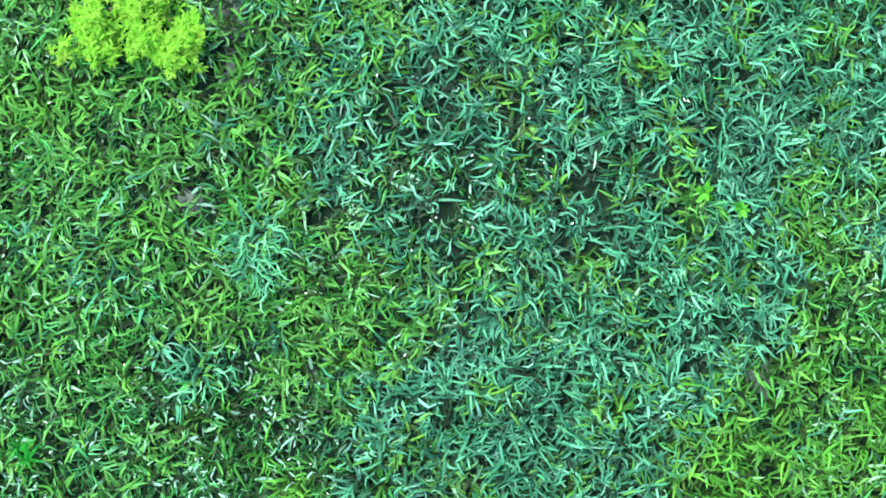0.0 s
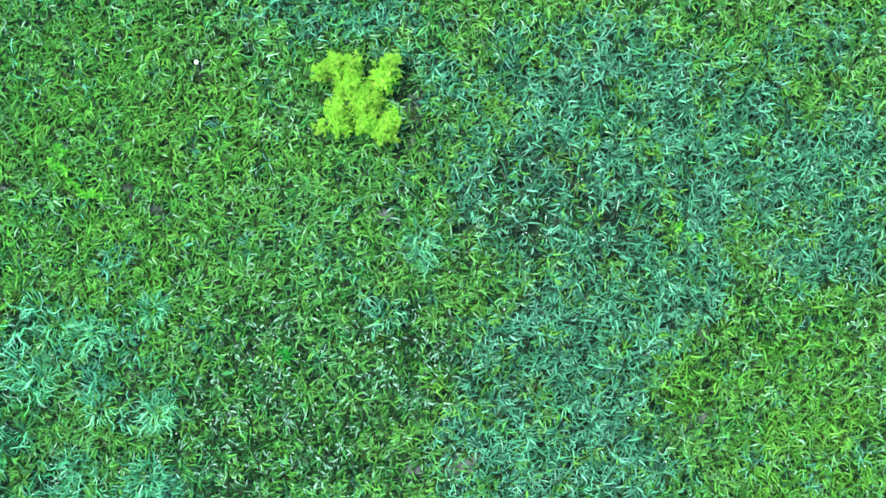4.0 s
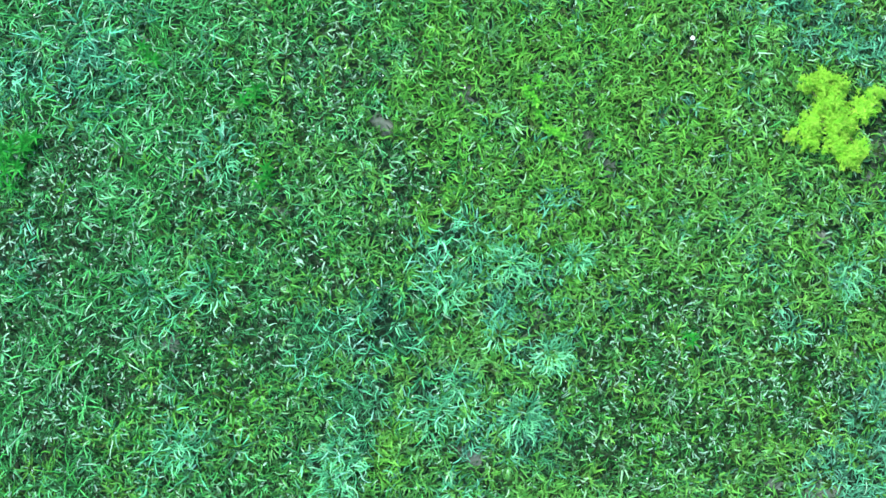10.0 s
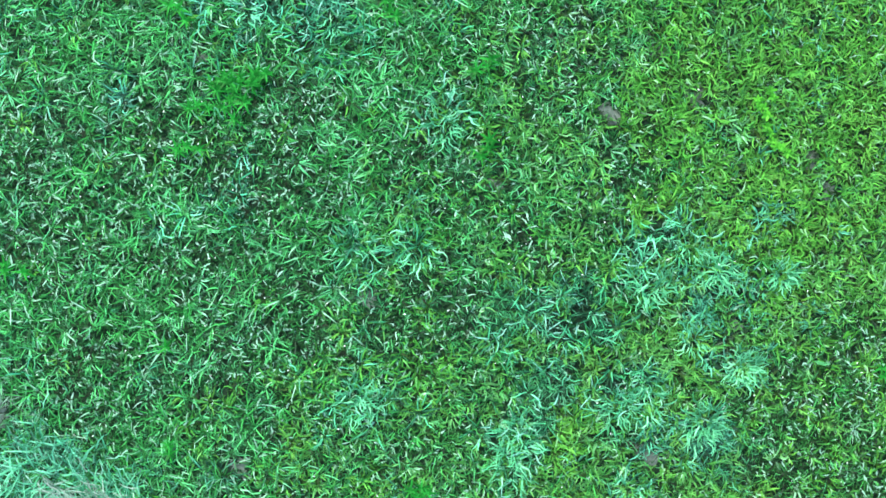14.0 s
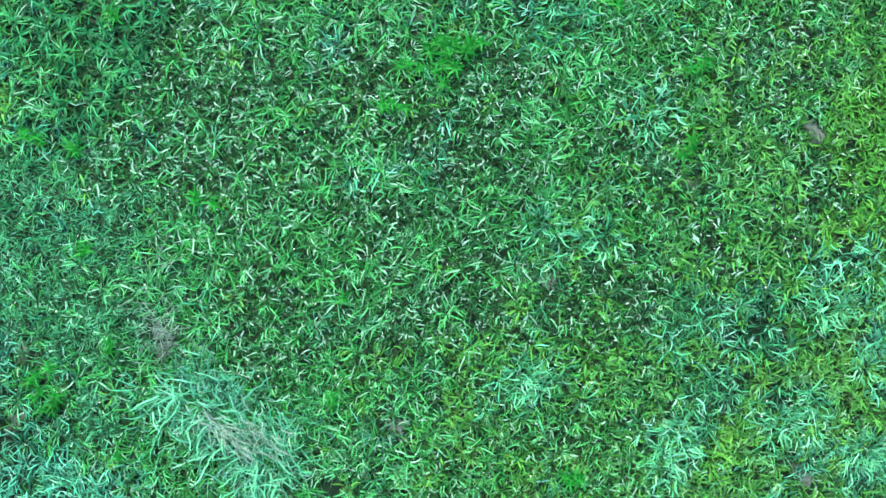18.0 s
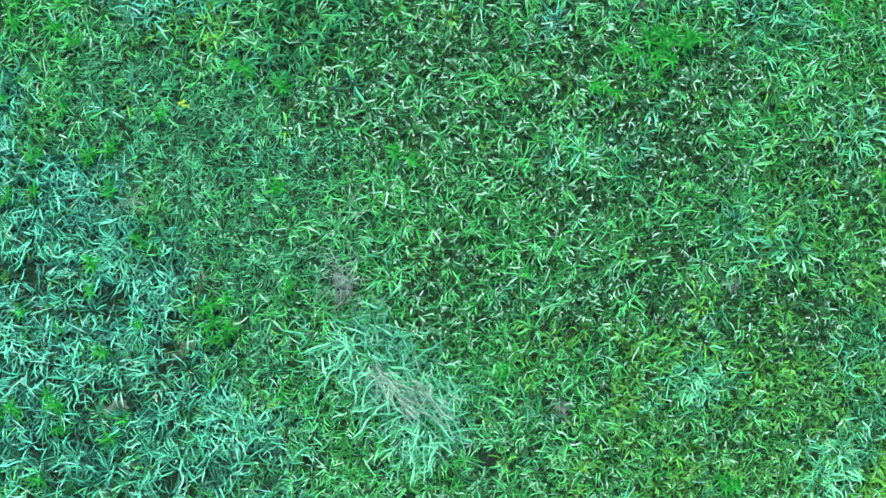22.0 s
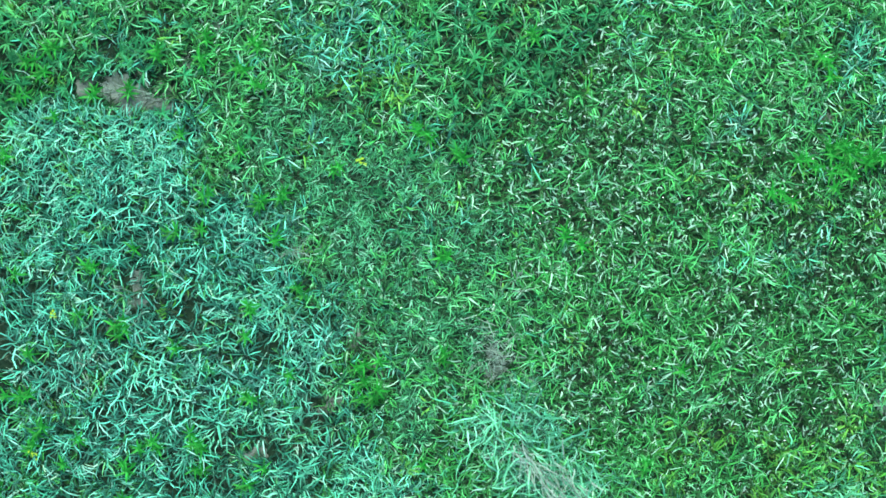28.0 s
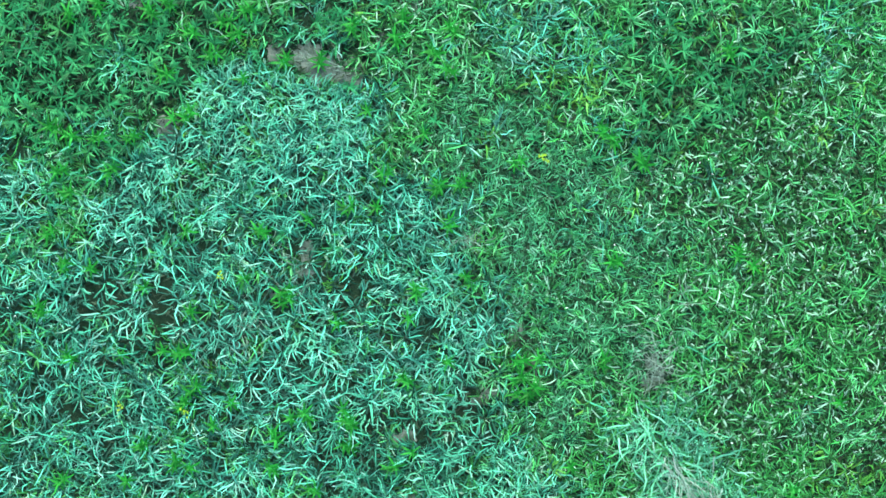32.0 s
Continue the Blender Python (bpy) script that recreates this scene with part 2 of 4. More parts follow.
LEAFY_WEST = [(-24.16, -9.72), (-21.53, -6.75), (-18.54, -5.98), (-18.09, -6.59), (-18.91, -7.41), (-20.02, -8.53), (-19.76, -9.86), (-19.69, -10.91), (-21.18, -12.35)]
TEAL_CORNER = [(-20.95, -11.5), (-20.6, -11.2), (-20.1, -11.0), (-19.82, -11.45), (-19.75, -12.0), (-20.3, -12.6), (-21.2, -12.0)]
LEAFY_GAPS = [(-19.6, -6.86, 0.32), (-19.28, -6.75, 0.3), (-20.8, -9.42, 0.26), (-20.17, -10.02, 0.24), (-18.28, -6.45, 0.3), (-20.5, -10.5, 0.22)]
TEAL_SPOTS = [
    (1.88, 0.05, 0.42), (1.24, -0.9, 0.33), (-2.11, -0.45, 0.2), (-2.12, -2.03, 0.33), (-2.18, -1.95, 0.46), (-2.43, -2.91, 0.4), (-2.48, 0.42, 0.29), (-2.88, -0.79, 0.23),
    (7.69, 2.4, 0.6), (6.2, 1.24, 0.5), (-12.2, -1.36, 0.3), (-16.96, -4.34, 0.66), (-17.2, -4.32, 0.66), (-20.33, -11.68, 0.5), (-14.42, -1.14, 0.4), (-11.57, 0.75, 0.55), (-11.4, 0.22, 0.4)]
TEAL_MIDDLE = [
    (-3.16, -0.78, 0.46), (-3.17, -4.2, 0.27), (-3.51, -2.92, 0.71), (-3.54, -0.55, 0.23), (-3.67, -3.06, 0.37), (-3.7, -3.22, 0.37), (-3.79, -1.18, 0.3), (-3.88, -1.39, 0.5),
    (-4.62, -3.03, 0.27), (-4.73, -2.75, 0.37), (-4.89, -4, 0.62), (-4.95, -4.05, 0.43), (-4.97, -4.21, 0.37), (-7.27, -4.32, 0.37), (-7.33, -4.26, 0.33), (-7.35, -1.89, 0.3),
    (-7.41, -4.36, 0.37), (-7.43, -4.3, 0.37), (-7.61, 0.1, 0.37), (-8.14, -2.22, 0.23), (-9.49, 0.82, 0.4), (-9.54, 0.59, 0.33), (-9.58, 0.71, 0.33), (-9.63, 1.73, 0.75),
    (-9.68, 0.89, 0.58), (-10.15, -1.84, 0.47), (-10.85, 0.56, 0.4), (-10.94, 0.6, 0.58), (-11.18, -6.46, 0.33), (-11.45, -8.7, 0.75)]
BARE_EAST = [
    (5.81, -1.65, 0.23), (5.52, -2.89, 0.23), (2.25, -3.21, 0.23), (2.2, -1.12, 0.12), (2.06, -3.23, 0.32), (2.01, -0.25, 0.14), (1.98, 1.45, 0.22), (1.93, 1.89, 0.21),
    (1.92, 2.05, 0.25), (1.88, 1.49, 0.16), (1.42, 0.52, 0.16), (1.4, -3.17, 0.23), (1.35, 0.53, 0.18), (-0.66, 0.86, 0.14), (-1.06, 2.89, 0.15),
    (-1.25, 0.98, 0.15), (-1.91, 0.92, 0.21), (-2.26, 1.25, 0.18), (-2.49, -1.4, 0.15), (-3.07, -3.68, 0.27), (-4.2, 1.54, 0.23), (-4.95, 2.02, 0.21), (-5.28, 0.87, 0.23),
    (-6.51, -0.65, 0.18), (-7.7, -2.87, 0.28), (-7.72, -2.84, 0.15), (-7.79, -2.86, 0.15), (-7.86, -2.84, 0.12), (-7.87, -2.88, 0.18)]
BARE_WEST = [
    (-8.6, -5.94, 0.18), (-8.71, -5.85, 0.22), (-8.94, 1.37, 0.18), (-11.23, -0.4, 0.18), (-13.3, -10.27, 0.18), (-13.39, -7.64, 0.25), (-13.49, -7.57, 0.23), (-13.52, -7.59, 0.23),
    (-13.66, -8.54, 0.15), (-13.67, -8.4, 0.18), (-13.92, -9.67, 0.15), (-14, -9.84, 0.18), (-14.1, -7.48, 0.21), (-14.14, -7.47, 0.15), (-15.53, -7.14, 0.15), (-16.64, -12.8, 0.15),
    (-16.85, -9.76, 0.2), (-16.93, -9.12, 0.25), (-18.58, -6.88, 0.27), (-18.6, -6.3, 0.15), (-18.68, -5.54, 0.18), (-19.04, -7.25, 0.4), (-19.5, -7.5, 0.23), (-19.7, -9.47, 0.23),
    (-21.34, -8.61, 0.18)]
BARE = BARE_EAST + BARE_WEST
LIME_EAST = [
    (7.49, -3.35, 0.92), (7.17, -2.15, 0.83), (6.64, -3.53, 0.67), (6.2, -1.56, 0.28), (6.12, -0.74, 0.28), (5.54, -2.27, 0.56), (4.49, -1.28, 0.21), (3.06, 1.46, 0.16),
    (2.28, 0.95, 0.14), (-0.25, -1.33, 0.25), (-1.3, 2.89, 0.67), (-1.35, 2.23, 1.42), (-2, 3.14, 0.58), (-2.15, 1.56, 0.67), (-2.16, 3.22, 0.75), (-2.35, 0.47, 1.25),
    (-2.72, 2.51, 0.83), (-2.93, 1.48, 0.29), (-3.13, 1.64, 0.5), (-3.43, 2, 0.5), (-3.63, 0.47, 0.5), (-3.74, 1.04, 0.67), (-3.86, 2.61, 1), (-3.92, 0.65, 0.75)]
LIME_WEST = [
    (-4, -3.55, 0.37), (-4.01, -0.28, 0.29), (-4.04, -0.06, 0.46), (-4.17, -0.33, 0.37), (-4.19, -3.75, 0.42), (-4.57, 2.36, 0.91), (-4.7, 1.29, 0.75), (-6.41, -3.61, 0.5),
    (-6.53, -5.43, 0.42), (-6.66, -0.38, 0.29), (-6.82, 0.03, 0.46), (-7.54, -3.87, 0.58), (-7.87, -5.84, 0.5), (-7.92, -5.19, 0.5), (-8.09, -4.56, 0.5), (-9.58, -5.89, 0.41),
    (-10.95, -1.66, 0.33), (-16.16, -4.54, 0.37), (-16.19, -4.58, 0.37), (-16.4, -4.42, 0.42)]
LIME_PLACES = LIME_EAST + LIME_WEST
LOW_PLACES = [
    (3.2, 0.31, 0.75), (4.2, 0.14, 0.5), (-21.13, -9.81, 1.24), (-20.71, -8.54, 0.91), (-19.44, -6.79, 0.66), (-0.56, -1.58, 1.08), (1.34, -1.83, 0.92), (-0.64, -2.47, 1.42),
    (-6.27, 1.31, 0.92), (-4.46, -0.1, 0.92), (-7.26, -0.53, 0.83), (-6.73, -2.89, 0.92), (-5.75, -1.37, 0.5), (-9.96, -0.82, 0.75), (-8.58, -3.69, 0.92), (-10.19, -3.34, 0.83),
    (-1.1, -2.48, 0.75), (-13.43, -2.23, 0.91), (-10, -1.67, 1.08), (-9.1, -4.47, 0.75), (-13.47, -4.13, 0.92), (-13.21, -2.44, 0.83), (-11.79, -1.87, 0.92), (-9.67, -1.73, 1),
    (-10.74, -5.18, 0.75), (-13.65, -2.37, 1.16), (-12.27, -3.39, 0.91), (-15.77, -3.05, 0.66), (-14.81, -3.71, 1.08), (-14.74, -2.3, 0.91), (-12.41, -3.7, 0.91), (-11.12, -5.47, 0.83),
    (-11.93, -2.1, 0.91)]
TUSSOCKS_A = [
    (-8.17, -2.22, 0.42), (-7.33, -1.93, 0.5), (-7.52, 0.1, 0.5), (-3.54, -0.55, 0.29), (-2.88, -0.79, 0.29), (-2.12, -0.5, 0.23), (-3.79, -1.18, 0.32), (-3.75, -3.07, 0.37),
    (-3.4, -2.64, 0.29), (-2.43, -2.87, 0.37), (-2.15, -1.94, 0.29), (-4.95, -4.05, 0.42), (-3.01, -1.82, 0.25), (-7.19, -4.31, 0.33), (1.85, 0.02, 0.29), (-10.85, 0.56, 0.33),
    (-9.62, 0.83, 0.33), (-2.11, -0.45, 0.25), (-7.55, -0.16, 0.29), (-2.45, -2.92, 0.37)]
TUSSOCKS_B = [
    (-2.23, -1.97, 0.33), (-3.17, -4.2, 0.32), (-7.38, -4.44, 0.37), (-5.01, -3.93, 0.33), (-4.91, -4.51, 0.33), (-3.83, -1.34, 0.33), (-3.04, -0.77, 0.33), (-3.73, -3.15, 0.37),
    (-2.5, -3.01, 0.37), (-4.97, -4.21, 0.42), (-7.46, -4.22, 0.33), (-3.16, -0.78, 0.37), (-3.97, -1.38, 0.42), (-2.18, -1.95, 0.33), (-3.35, -2.94, 0.42), (1.9, 0.19, 0.28),
    (1.24, -0.9, 0.26), (6.56, 1.18, 0.28), (1.85, -0.18, 0.21)]
TUSSOCKS_C = [
    (-19.47, -8.43, 0.46), (-18.93, -7.92, 0.5), (-18.15, -7.51, 0.5), (-17.71, -7.59, 0.33), (-19.36, -10.01, 0.5), (-19.16, -10.89, 0.5), (-18.49, -9.93, 0.5), (-18.52, -8.76, 0.5),
    (-15.67, -8.02, 0.5), (-15.15, -7.95, 0.41), (-16.26, -9.74, 0.5), (-15.68, -9.72, 0.41), (-14.26, -8.33, 0.41), (-14.68, -9.87, 0.5), (-14.46, -9.16, 0.41), (-17.85, -11.67, 0.5),
    (-16.23, -12.61, 0.58), (-16.5, -13.39, 0.5), (-13.33, -9.65, 0.5), (-12.42, -8.8, 0.41), (-15.15, -11.58, 0.5)]
TUSSOCKS_D = [
    (-20.27, -11.62, 0.5), (-20.1, -11.27, 0.42), (-20.5, -11.95, 0.42), (-20.8, -9.42, 0.3), (-20.17, -10.02, 0.26), (-19.42, -6.84, 0.33), (-19.66, -8.78, 0.4), (-19.72, -8.45, 0.42), (-18.6, -7.55, 0.42),
    (-19.57, -8.5, 0.41), (-19.21, -8.04, 0.41), (-18.79, -7.75, 0.41), (-18.29, -7.3, 0.37), (-17.95, -7.16, 0.37), (-19.36, -9.01, 0.41), (-18.86, -8.57, 0.41), (-18.35, -8.25, 0.41),
    (-17.97, -7.81, 0.41), (-19.26, -9.65, 0.37), (-18.7, -9.27, 0.41), (-18.08, -8.82, 0.41), (-19.04, -10.4, 0.37), (-18.42, -9.95, 0.41), (-16.39, -7.23, 0.42), (-15.25, -7.87, 0.46),
    (-15.54, -8.47, 0.42), (-14.35, -7.86, 0.37), (-13.78, -8.98, 0.42), (-12.58, -8.96, 0.46), (-11.69, -8.65, 0.42)]
FINE_PLACES = [
    (-15.99, -6.05, 0.92), (-14.4, -5.87, 0.83), (-13.19, -6.46, 0.67), (-14.36, -6.66, 0.75), (-16.82, -5.72, 0.67), (-12.69, -7.93, 0.5), (-15.51, -5.9, 0.83), (-14.32, -6.45, 0.83),
    (-16.01, -6.57, 0.58), (-14.83, -5.06, 0.58), (-13.42, -6.95, 0.58), (-12.74, -6.23, 0.5), (-17.05, -5.13, 0.5), (-15.53, -5.96, 0.83), (-16.35, -5.35, 0.66), (-13.56, -6.91, 0.66),
    (-5.72, -2.2, 0.42), (-4.72, -3.28, 0.5), (-1.97, -3.2, 0.5)]
PALE_PLACES = [
    (-19.15, -7.23, 0.29), (-18.86, -7.12, 0.25), (-18.66, -7.0, 0.22), (-19.52, -7.48, 0.18), (-18.44, -6.92, 0.17), (-18.65, -6.25, 0.15), (-19.71, -9.47, 0.17), (-16.94, -9.05, 0.19), (-16.77, -9.27, 0.2), (-12.38, -6.26, 0.2), (-12.25, -6.46, 0.2)]
THIN_PLACES = [
    (0.9, -0.55, 0.34), (4.26, 0.21, 0.61), (3.82, 1.12, 0.42), (5.28, 0.08, 0.37), (3.2, 0.31, 0.75), (4.2, 0.06, 0.5), (4.12, 0.89, 0.5), (-2.45, -1.65, 0.33), (1.19, -0.67, 0.33),
    (-13.76, -8.56, 0.42), (-14, -9.84, 0.42), (-13.3, -10.27, 0.33), (-8.99, -7.15, 0.46), (-8.72, -6.69, 0.33), (-16.19, -9.07, 0.62), (-16.03, -10.44, 0.62), (-14.18, -10.21, 0.58),
    (-18.07, -11.91, 0.66), (-17.8, -11.14, 0.58), (-16.76, -8.94, 0.33), (-13.69, -9.43, 0.41), (-14.04, -7.62, 0.33), (-19.92, -9.15, 0.5), (-20.06, -10.39, 0.33)]
WEEDS_A = [
    (-0.24, -1.37, 0.21), (-8.87, 1.17, 0.25), (-6.8, -0.2, 0.25), (-7.23, 0.91, 0.25), (-10.56, -0.57, 0.37), (-10.99, -1.68, 0.29),
    (-11.77, 0.17, 0.29), (-10.59, -0.47, 0.29), (-11.04, -1.07, 0.25), (-6.07, -5.37, 0.21), (-10.84, -0.61, 0.25), (-10.38, -0.4, 0.25),
    (-13.29, -7.93, 0.25), (-15.18, -7.52, 0.23), (-10.61, -0.84, 0.37), (-14.71, -10.22, 0.25), (-16.71, -9.61, 0.21), (-13.55, -7.98, 0.23), (-5.94, -5.27, 0.18), (-9.74, -5.89, 0.21),
    (-10.26, -4.55, 0.15), (-10.31, -0.35, 0.23), (-10.75, -0.6, 0.21), (-12.07, -8.15, 0.15), (-12.59, -4.23, 0.15), (-12.85, -4.31, 0.17)]
WEEDS_B = [
    (-12.91, -6.85, 0.17), (-13.26, -7.99, 0.15), (-13.58, -7.48, 0.15), (-13.73, -9.78, 0.15), (-13.74, -7.78, 0.18), (-13.76, -10.19, 0.17), (-13.96, -5.77, 0.17), (-14.28, -11.28, 0.17),
    (-14.4, -8.53, 0.15), (-14.45, -10.47, 0.18), (-14.65, -9.19, 0.17), (-14.65, -10.19, 0.15), (-14.82, -4.5, 0.17), (-14.92, -11.5, 0.17), (-15.18, -10.6, 0.18), (-15.24, -2.47, 0.17),
    (-15.25, -8.55, 0.15), (-15.25, -10.81, 0.15), (-15.26, -11.14, 0.18), (-15.35, -4.59, 0.17), (-15.53, -8.19, 0.17), (-15.57, -4.6, 0.18), (-15.65, -12.4, 0.15), (-15.87, -9.38, 0.15),
    (-15.88, -12.47, 0.18), (-15.9, -11.74, 0.15), (-15.94, -5.82, 0.15), (-15.95, -7.16, 0.17), (-15.97, -5.92, 0.15), (-15.98, -11.33, 0.15)]
WEEDS_C = [
    (-16.1, -13.22, 0.15), (-16.28, -6.65, 0.17), (-16.37, -12.65, 0.17), (-16.42, -11.83, 0.17), (-16.43, -6.95, 0.17), (-16.46, -6.98, 0.15), (-16.5, -11.54, 0.23), (-16.59, -9.69, 0.21),
    (-16.71, -13.9, 0.17), (-16.79, -7.86, 0.15), (-16.98, -11.33, 0.21), (-17.03, -8.14, 0.17), (-17.05, -7.4, 0.17), (-17.16, -6.64, 0.15), (-17.2, -11.58, 0.15), (-17.24, -10, 0.15),
    (-17.29, -8.74, 0.15), (-17.39, -10.92, 0.15), (-17.55, -9.34, 0.18), (-17.55, -12.1, 0.15), (-17.57, -5.73, 0.17), (-17.92, -5.75, 0.18), (-17.95, -7.05, 0.15), (-17.96, -12.69, 0.17),
    (-18, -5.35, 0.18), (-18.08, -11.2, 0.15), (-18.32, -10.21, 0.15), (-18.43, -6.08, 0.17), (-18.62, -5.8, 0.17), (-18.78, -12.62, 0.21)]
WEEDS_D = [
    (-18.79, -11.62, 0.15), (-18.92, -7.14, 0.17), (-18.99, -6.47, 0.17), (-19.06, -11.93, 0.17), (-19.27, -7.54, 0.17), (-19.47, -8.14, 0.15), (-19.59, -9.15, 0.25), (-19.6, -11.79, 0.17),
    (-19.71, -10.53, 0.18), (-19.87, -11.22, 0.17), (-19.89, -9.99, 0.17), (-20.05, -7.85, 0.17), (-20.05, -8.29, 0.17), (-20.2, -11.09, 0.17), (-20.22, -7.48, 0.17), (-20.22, -10.36, 0.17),
    (-20.3, -9.01, 0.17), (-20.31, -7.84, 0.18), (-20.52, -8.32, 0.18), (-20.52, -10.64, 0.17), (-20.78, -10.75, 0.18), (-21.08, -8.27, 0.17), (-21.15, -8.54, 0.17), (-21.71, -9.04, 0.17),
    (-21.86, -9.46, 0.17)]
WEEDS = WEEDS_A + WEEDS_B + WEEDS_C + WEEDS_D
LIME_WEEDS = [(5.86, -0.26, 0.12), (5.58, -0.08, 0.14), (-3.22, 1.99, 0.19), (-3.21, 1.72, 0.19), (-3.09, 1.47, 0.19), (-2.95, 1.3, 0.19), (-2.77, 1.26, 0.19), (-3.35, 1.8, 0.19)]
YELLOW_SPOTS = [
    (-15.77, -5.53, 0.04), (-17.5, -10.23, 0.03), (-16.32, -11.92, 0.04), (-17, -12.58, 0.03), (-15.78, -5.54, 0.03)]
STRAW_PLACES = [
    (-12.36, -6.24, 0.46), (-12.44, -6.15, 0.46), (-18.9, -7.1, 0.3), (-16.69, -11.23, 0.26), (-16.72, -10.44, 0.3), (-16.82, -9.5, 0.35), (-12.93, -5.33, 0.18), (-15.59, -7.19, 0.25),
    (-11.24, -7.29, 0.5), (-12.43, -6.2, 0.37)]
SHRUB_LIMBS = [
    (-0.33, 0.46, 0.2), (-0.55, 0.37, 0.11), (-0.08, 0.45, 0.14), (-0.13, 0.2, 0.25), (0.45, 0.41, 0.15), (0.35, 0.2, 0.19), (0.06, -0.08, 0.26), (-0.37, -0.18, 0.19), (-0.61, -0.39, 0.1),
    (-0.34, -0.42, 0.14), (0.03, -0.38, 0.17), (0.28, -0.55, 0.18), (0.38, -0.4, 0.16)]
MEADOW = [(-23.2, -10.4), (-17.4, -15.4), (-16.6, -15.1), (-14.0, -12.3), (-3.6, -4.7), (1.0, -4.3), (8.6, -4.7), (9.1, 3.4), (4.0, 4.4), (-5.0, 4.5), (-10.2, 3.0), (-14.0, 0.5), (-20.9, -5.8), (-23.2, -9.4)]
rng = np.random.default_rng(7)


def lattice(x, y, seed):
    """Smooth random values, about -1 to 1, with features of a metre."""
    r = np.random.default_rng(seed)
    v = np.zeros_like(x)
    for k in range(9):
        a, f, p = r.uniform(0, 6.28), r.uniform(1.2, 7.0), r.uniform(0, 6.28)
        v += np.sin((x * math.cos(a) + y * math.sin(a)) * f + p + 1.3 * np.sin((x * math.sin(a) - y * math.cos(a)) * f * 0.7 + p))
    return v / 4.0


def near(x, y, blobs, wobble=0.25, seed=1):
    """How deep each point lies within the blobs, 0 to 1, with ragged edges."""
    n = lattice(x, y, seed)
    best = np.zeros_like(x)
    for bx, by, br in blobs:
        best = np.maximum(best, 1.25 - np.hypot(x - bx, y - by) / (br * (1 + wobble * n)))
    return np.clip(best, 0, 1)


def within(x, y, poly, soft=0.5, wobble=0.45, seed=1):
    """How deep each point lies within an outline, 0 to 1 over a soft and ragged edge."""
    away = np.full_like(x, 99.0)
    for (ax, ay), (bx, by) in zip(poly, poly[1:] + poly[:1]):
        ex_, ey_ = bx - ax, by - ay
        k = np.clip(((x - ax) * ex_ + (y - ay) * ey_) / (ex_ * ex_ + ey_ * ey_), 0, 1)
        away = np.minimum(away, np.hypot(x - ax - k * ex_, y - ay - k * ey_))
    away = np.where(inside(x, y, poly), away, -away) + wobble * lattice(x, y, seed)
    return np.clip(0.5 + away / soft, 0, 1)


def inside(x, y, poly):
    """Which points lie within the outline."""
    ok = np.zeros_like(x, bool)
    for (ax, ay), (bx, by) in zip(poly, poly[1:] + poly[:1]):
        if ay != by:
            ok ^= ((ay > y) != (by > y)) & (x < (bx - ax) * (y - ay) / (by - ay) + ax)
    return ok


LONG_STEPS = (0.0, 0.3, 0.28, 0.24, 0.18)
LONG_WIDE = (0.75, 1.0, 0.88, 0.6, 0.1)


def blades(x, y, z, azimuth, length, width, lean, droop, curl, roll, wide=LONG_WIDE, steps=LONG_STEPS):
    """Arched, twisted grass blades as one array of vertices (two for each step) and their faces."""
    n, rows = len(x), len(steps)
    px, py, pz = x.copy(), y.copy(), z.copy()
    v = np.zeros((n, 2 * rows, 3))
    s = 0.0
    for i in range(rows):
        s += steps[i]
        tilt = lean + (droop - lean) * s
        az = azimuth + curl * (s + 0.8 * np.sin(6.0 * s + roll * 4))
        if i:
            px = px + length * steps[i] * np.sin(tilt) * np.cos(az)
            py = py + length * steps[i] * np.sin(tilt) * np.sin(az)
            pz = np.maximum(pz + length * steps[i] * np.cos(tilt), 0.01)
        h = 0.5 * width * wide[i]
        cr, sr_ = np.cos(roll * (0.4 + s)), np.sin(roll * (0.4 + s))
        ux, uy = -np.sin(az) * cr - np.cos(tilt) * np.cos(az) * sr_, np.cos(az) * cr - np.cos(tilt) * np.sin(az) * sr_
        uz = np.sin(tilt) * sr_
        v[:, 2 * i] = np.stack([px - ux * h, py - uy * h, pz - uz * h], 1)
        v[:, 2 * i + 1] = np.stack([px + ux * h, py + uy * h, pz + uz * h], 1)
    quad = np.array([[2 * i, 2 * i + 1, 2 * i + 3, 2 * i + 2] for i in range(rows - 1)])
    return v.reshape(-1, 3), (np.arange(n)[:, None, None] * 2 * rows + quad[None]).reshape(-1, 4)


def mesh_of(name, verts, quads, material, tuft=None, leaf_shade=None):
    """A mesh from arrays; tuft: a value for each vertex that goes by the plant it belongs to; the last value: how far a
    leaf is darkened for shade.
    """
    me = bpy.data.meshes.new(name)
    me.vertices.add(len(verts))
    me.vertices.foreach_set("co", np.ascontiguousarray(verts, np.float32).ravel())
    me.loops.add(quads.size)
    me.loops.foreach_set("vertex_index", np.ascontiguousarray(quads, np.int32).ravel())
    me.polygons.add(len(quads))
    me.polygons.foreach_set("loop_start", np.arange(0, quads.size, 4, dtype=np.int32))
    me.polygons.foreach_set("use_smooth", np.ones(len(quads), bool))
    if tuft is None:
        tuft = np.full(len(verts), 0.5)
    me.attributes.new("tuft", "FLOAT", "POINT").data.foreach_set("value", np.ascontiguousarray(tuft, np.float32))
    if leaf_shade is not None:
        me.attributes.new("leaf_shade", "FLOAT", "POINT").data.foreach_set("value", np.ascontiguousarray(leaf_shade, np.float32))
    me.update(calc_edges=True)
    me.materials.append(material)
    return me


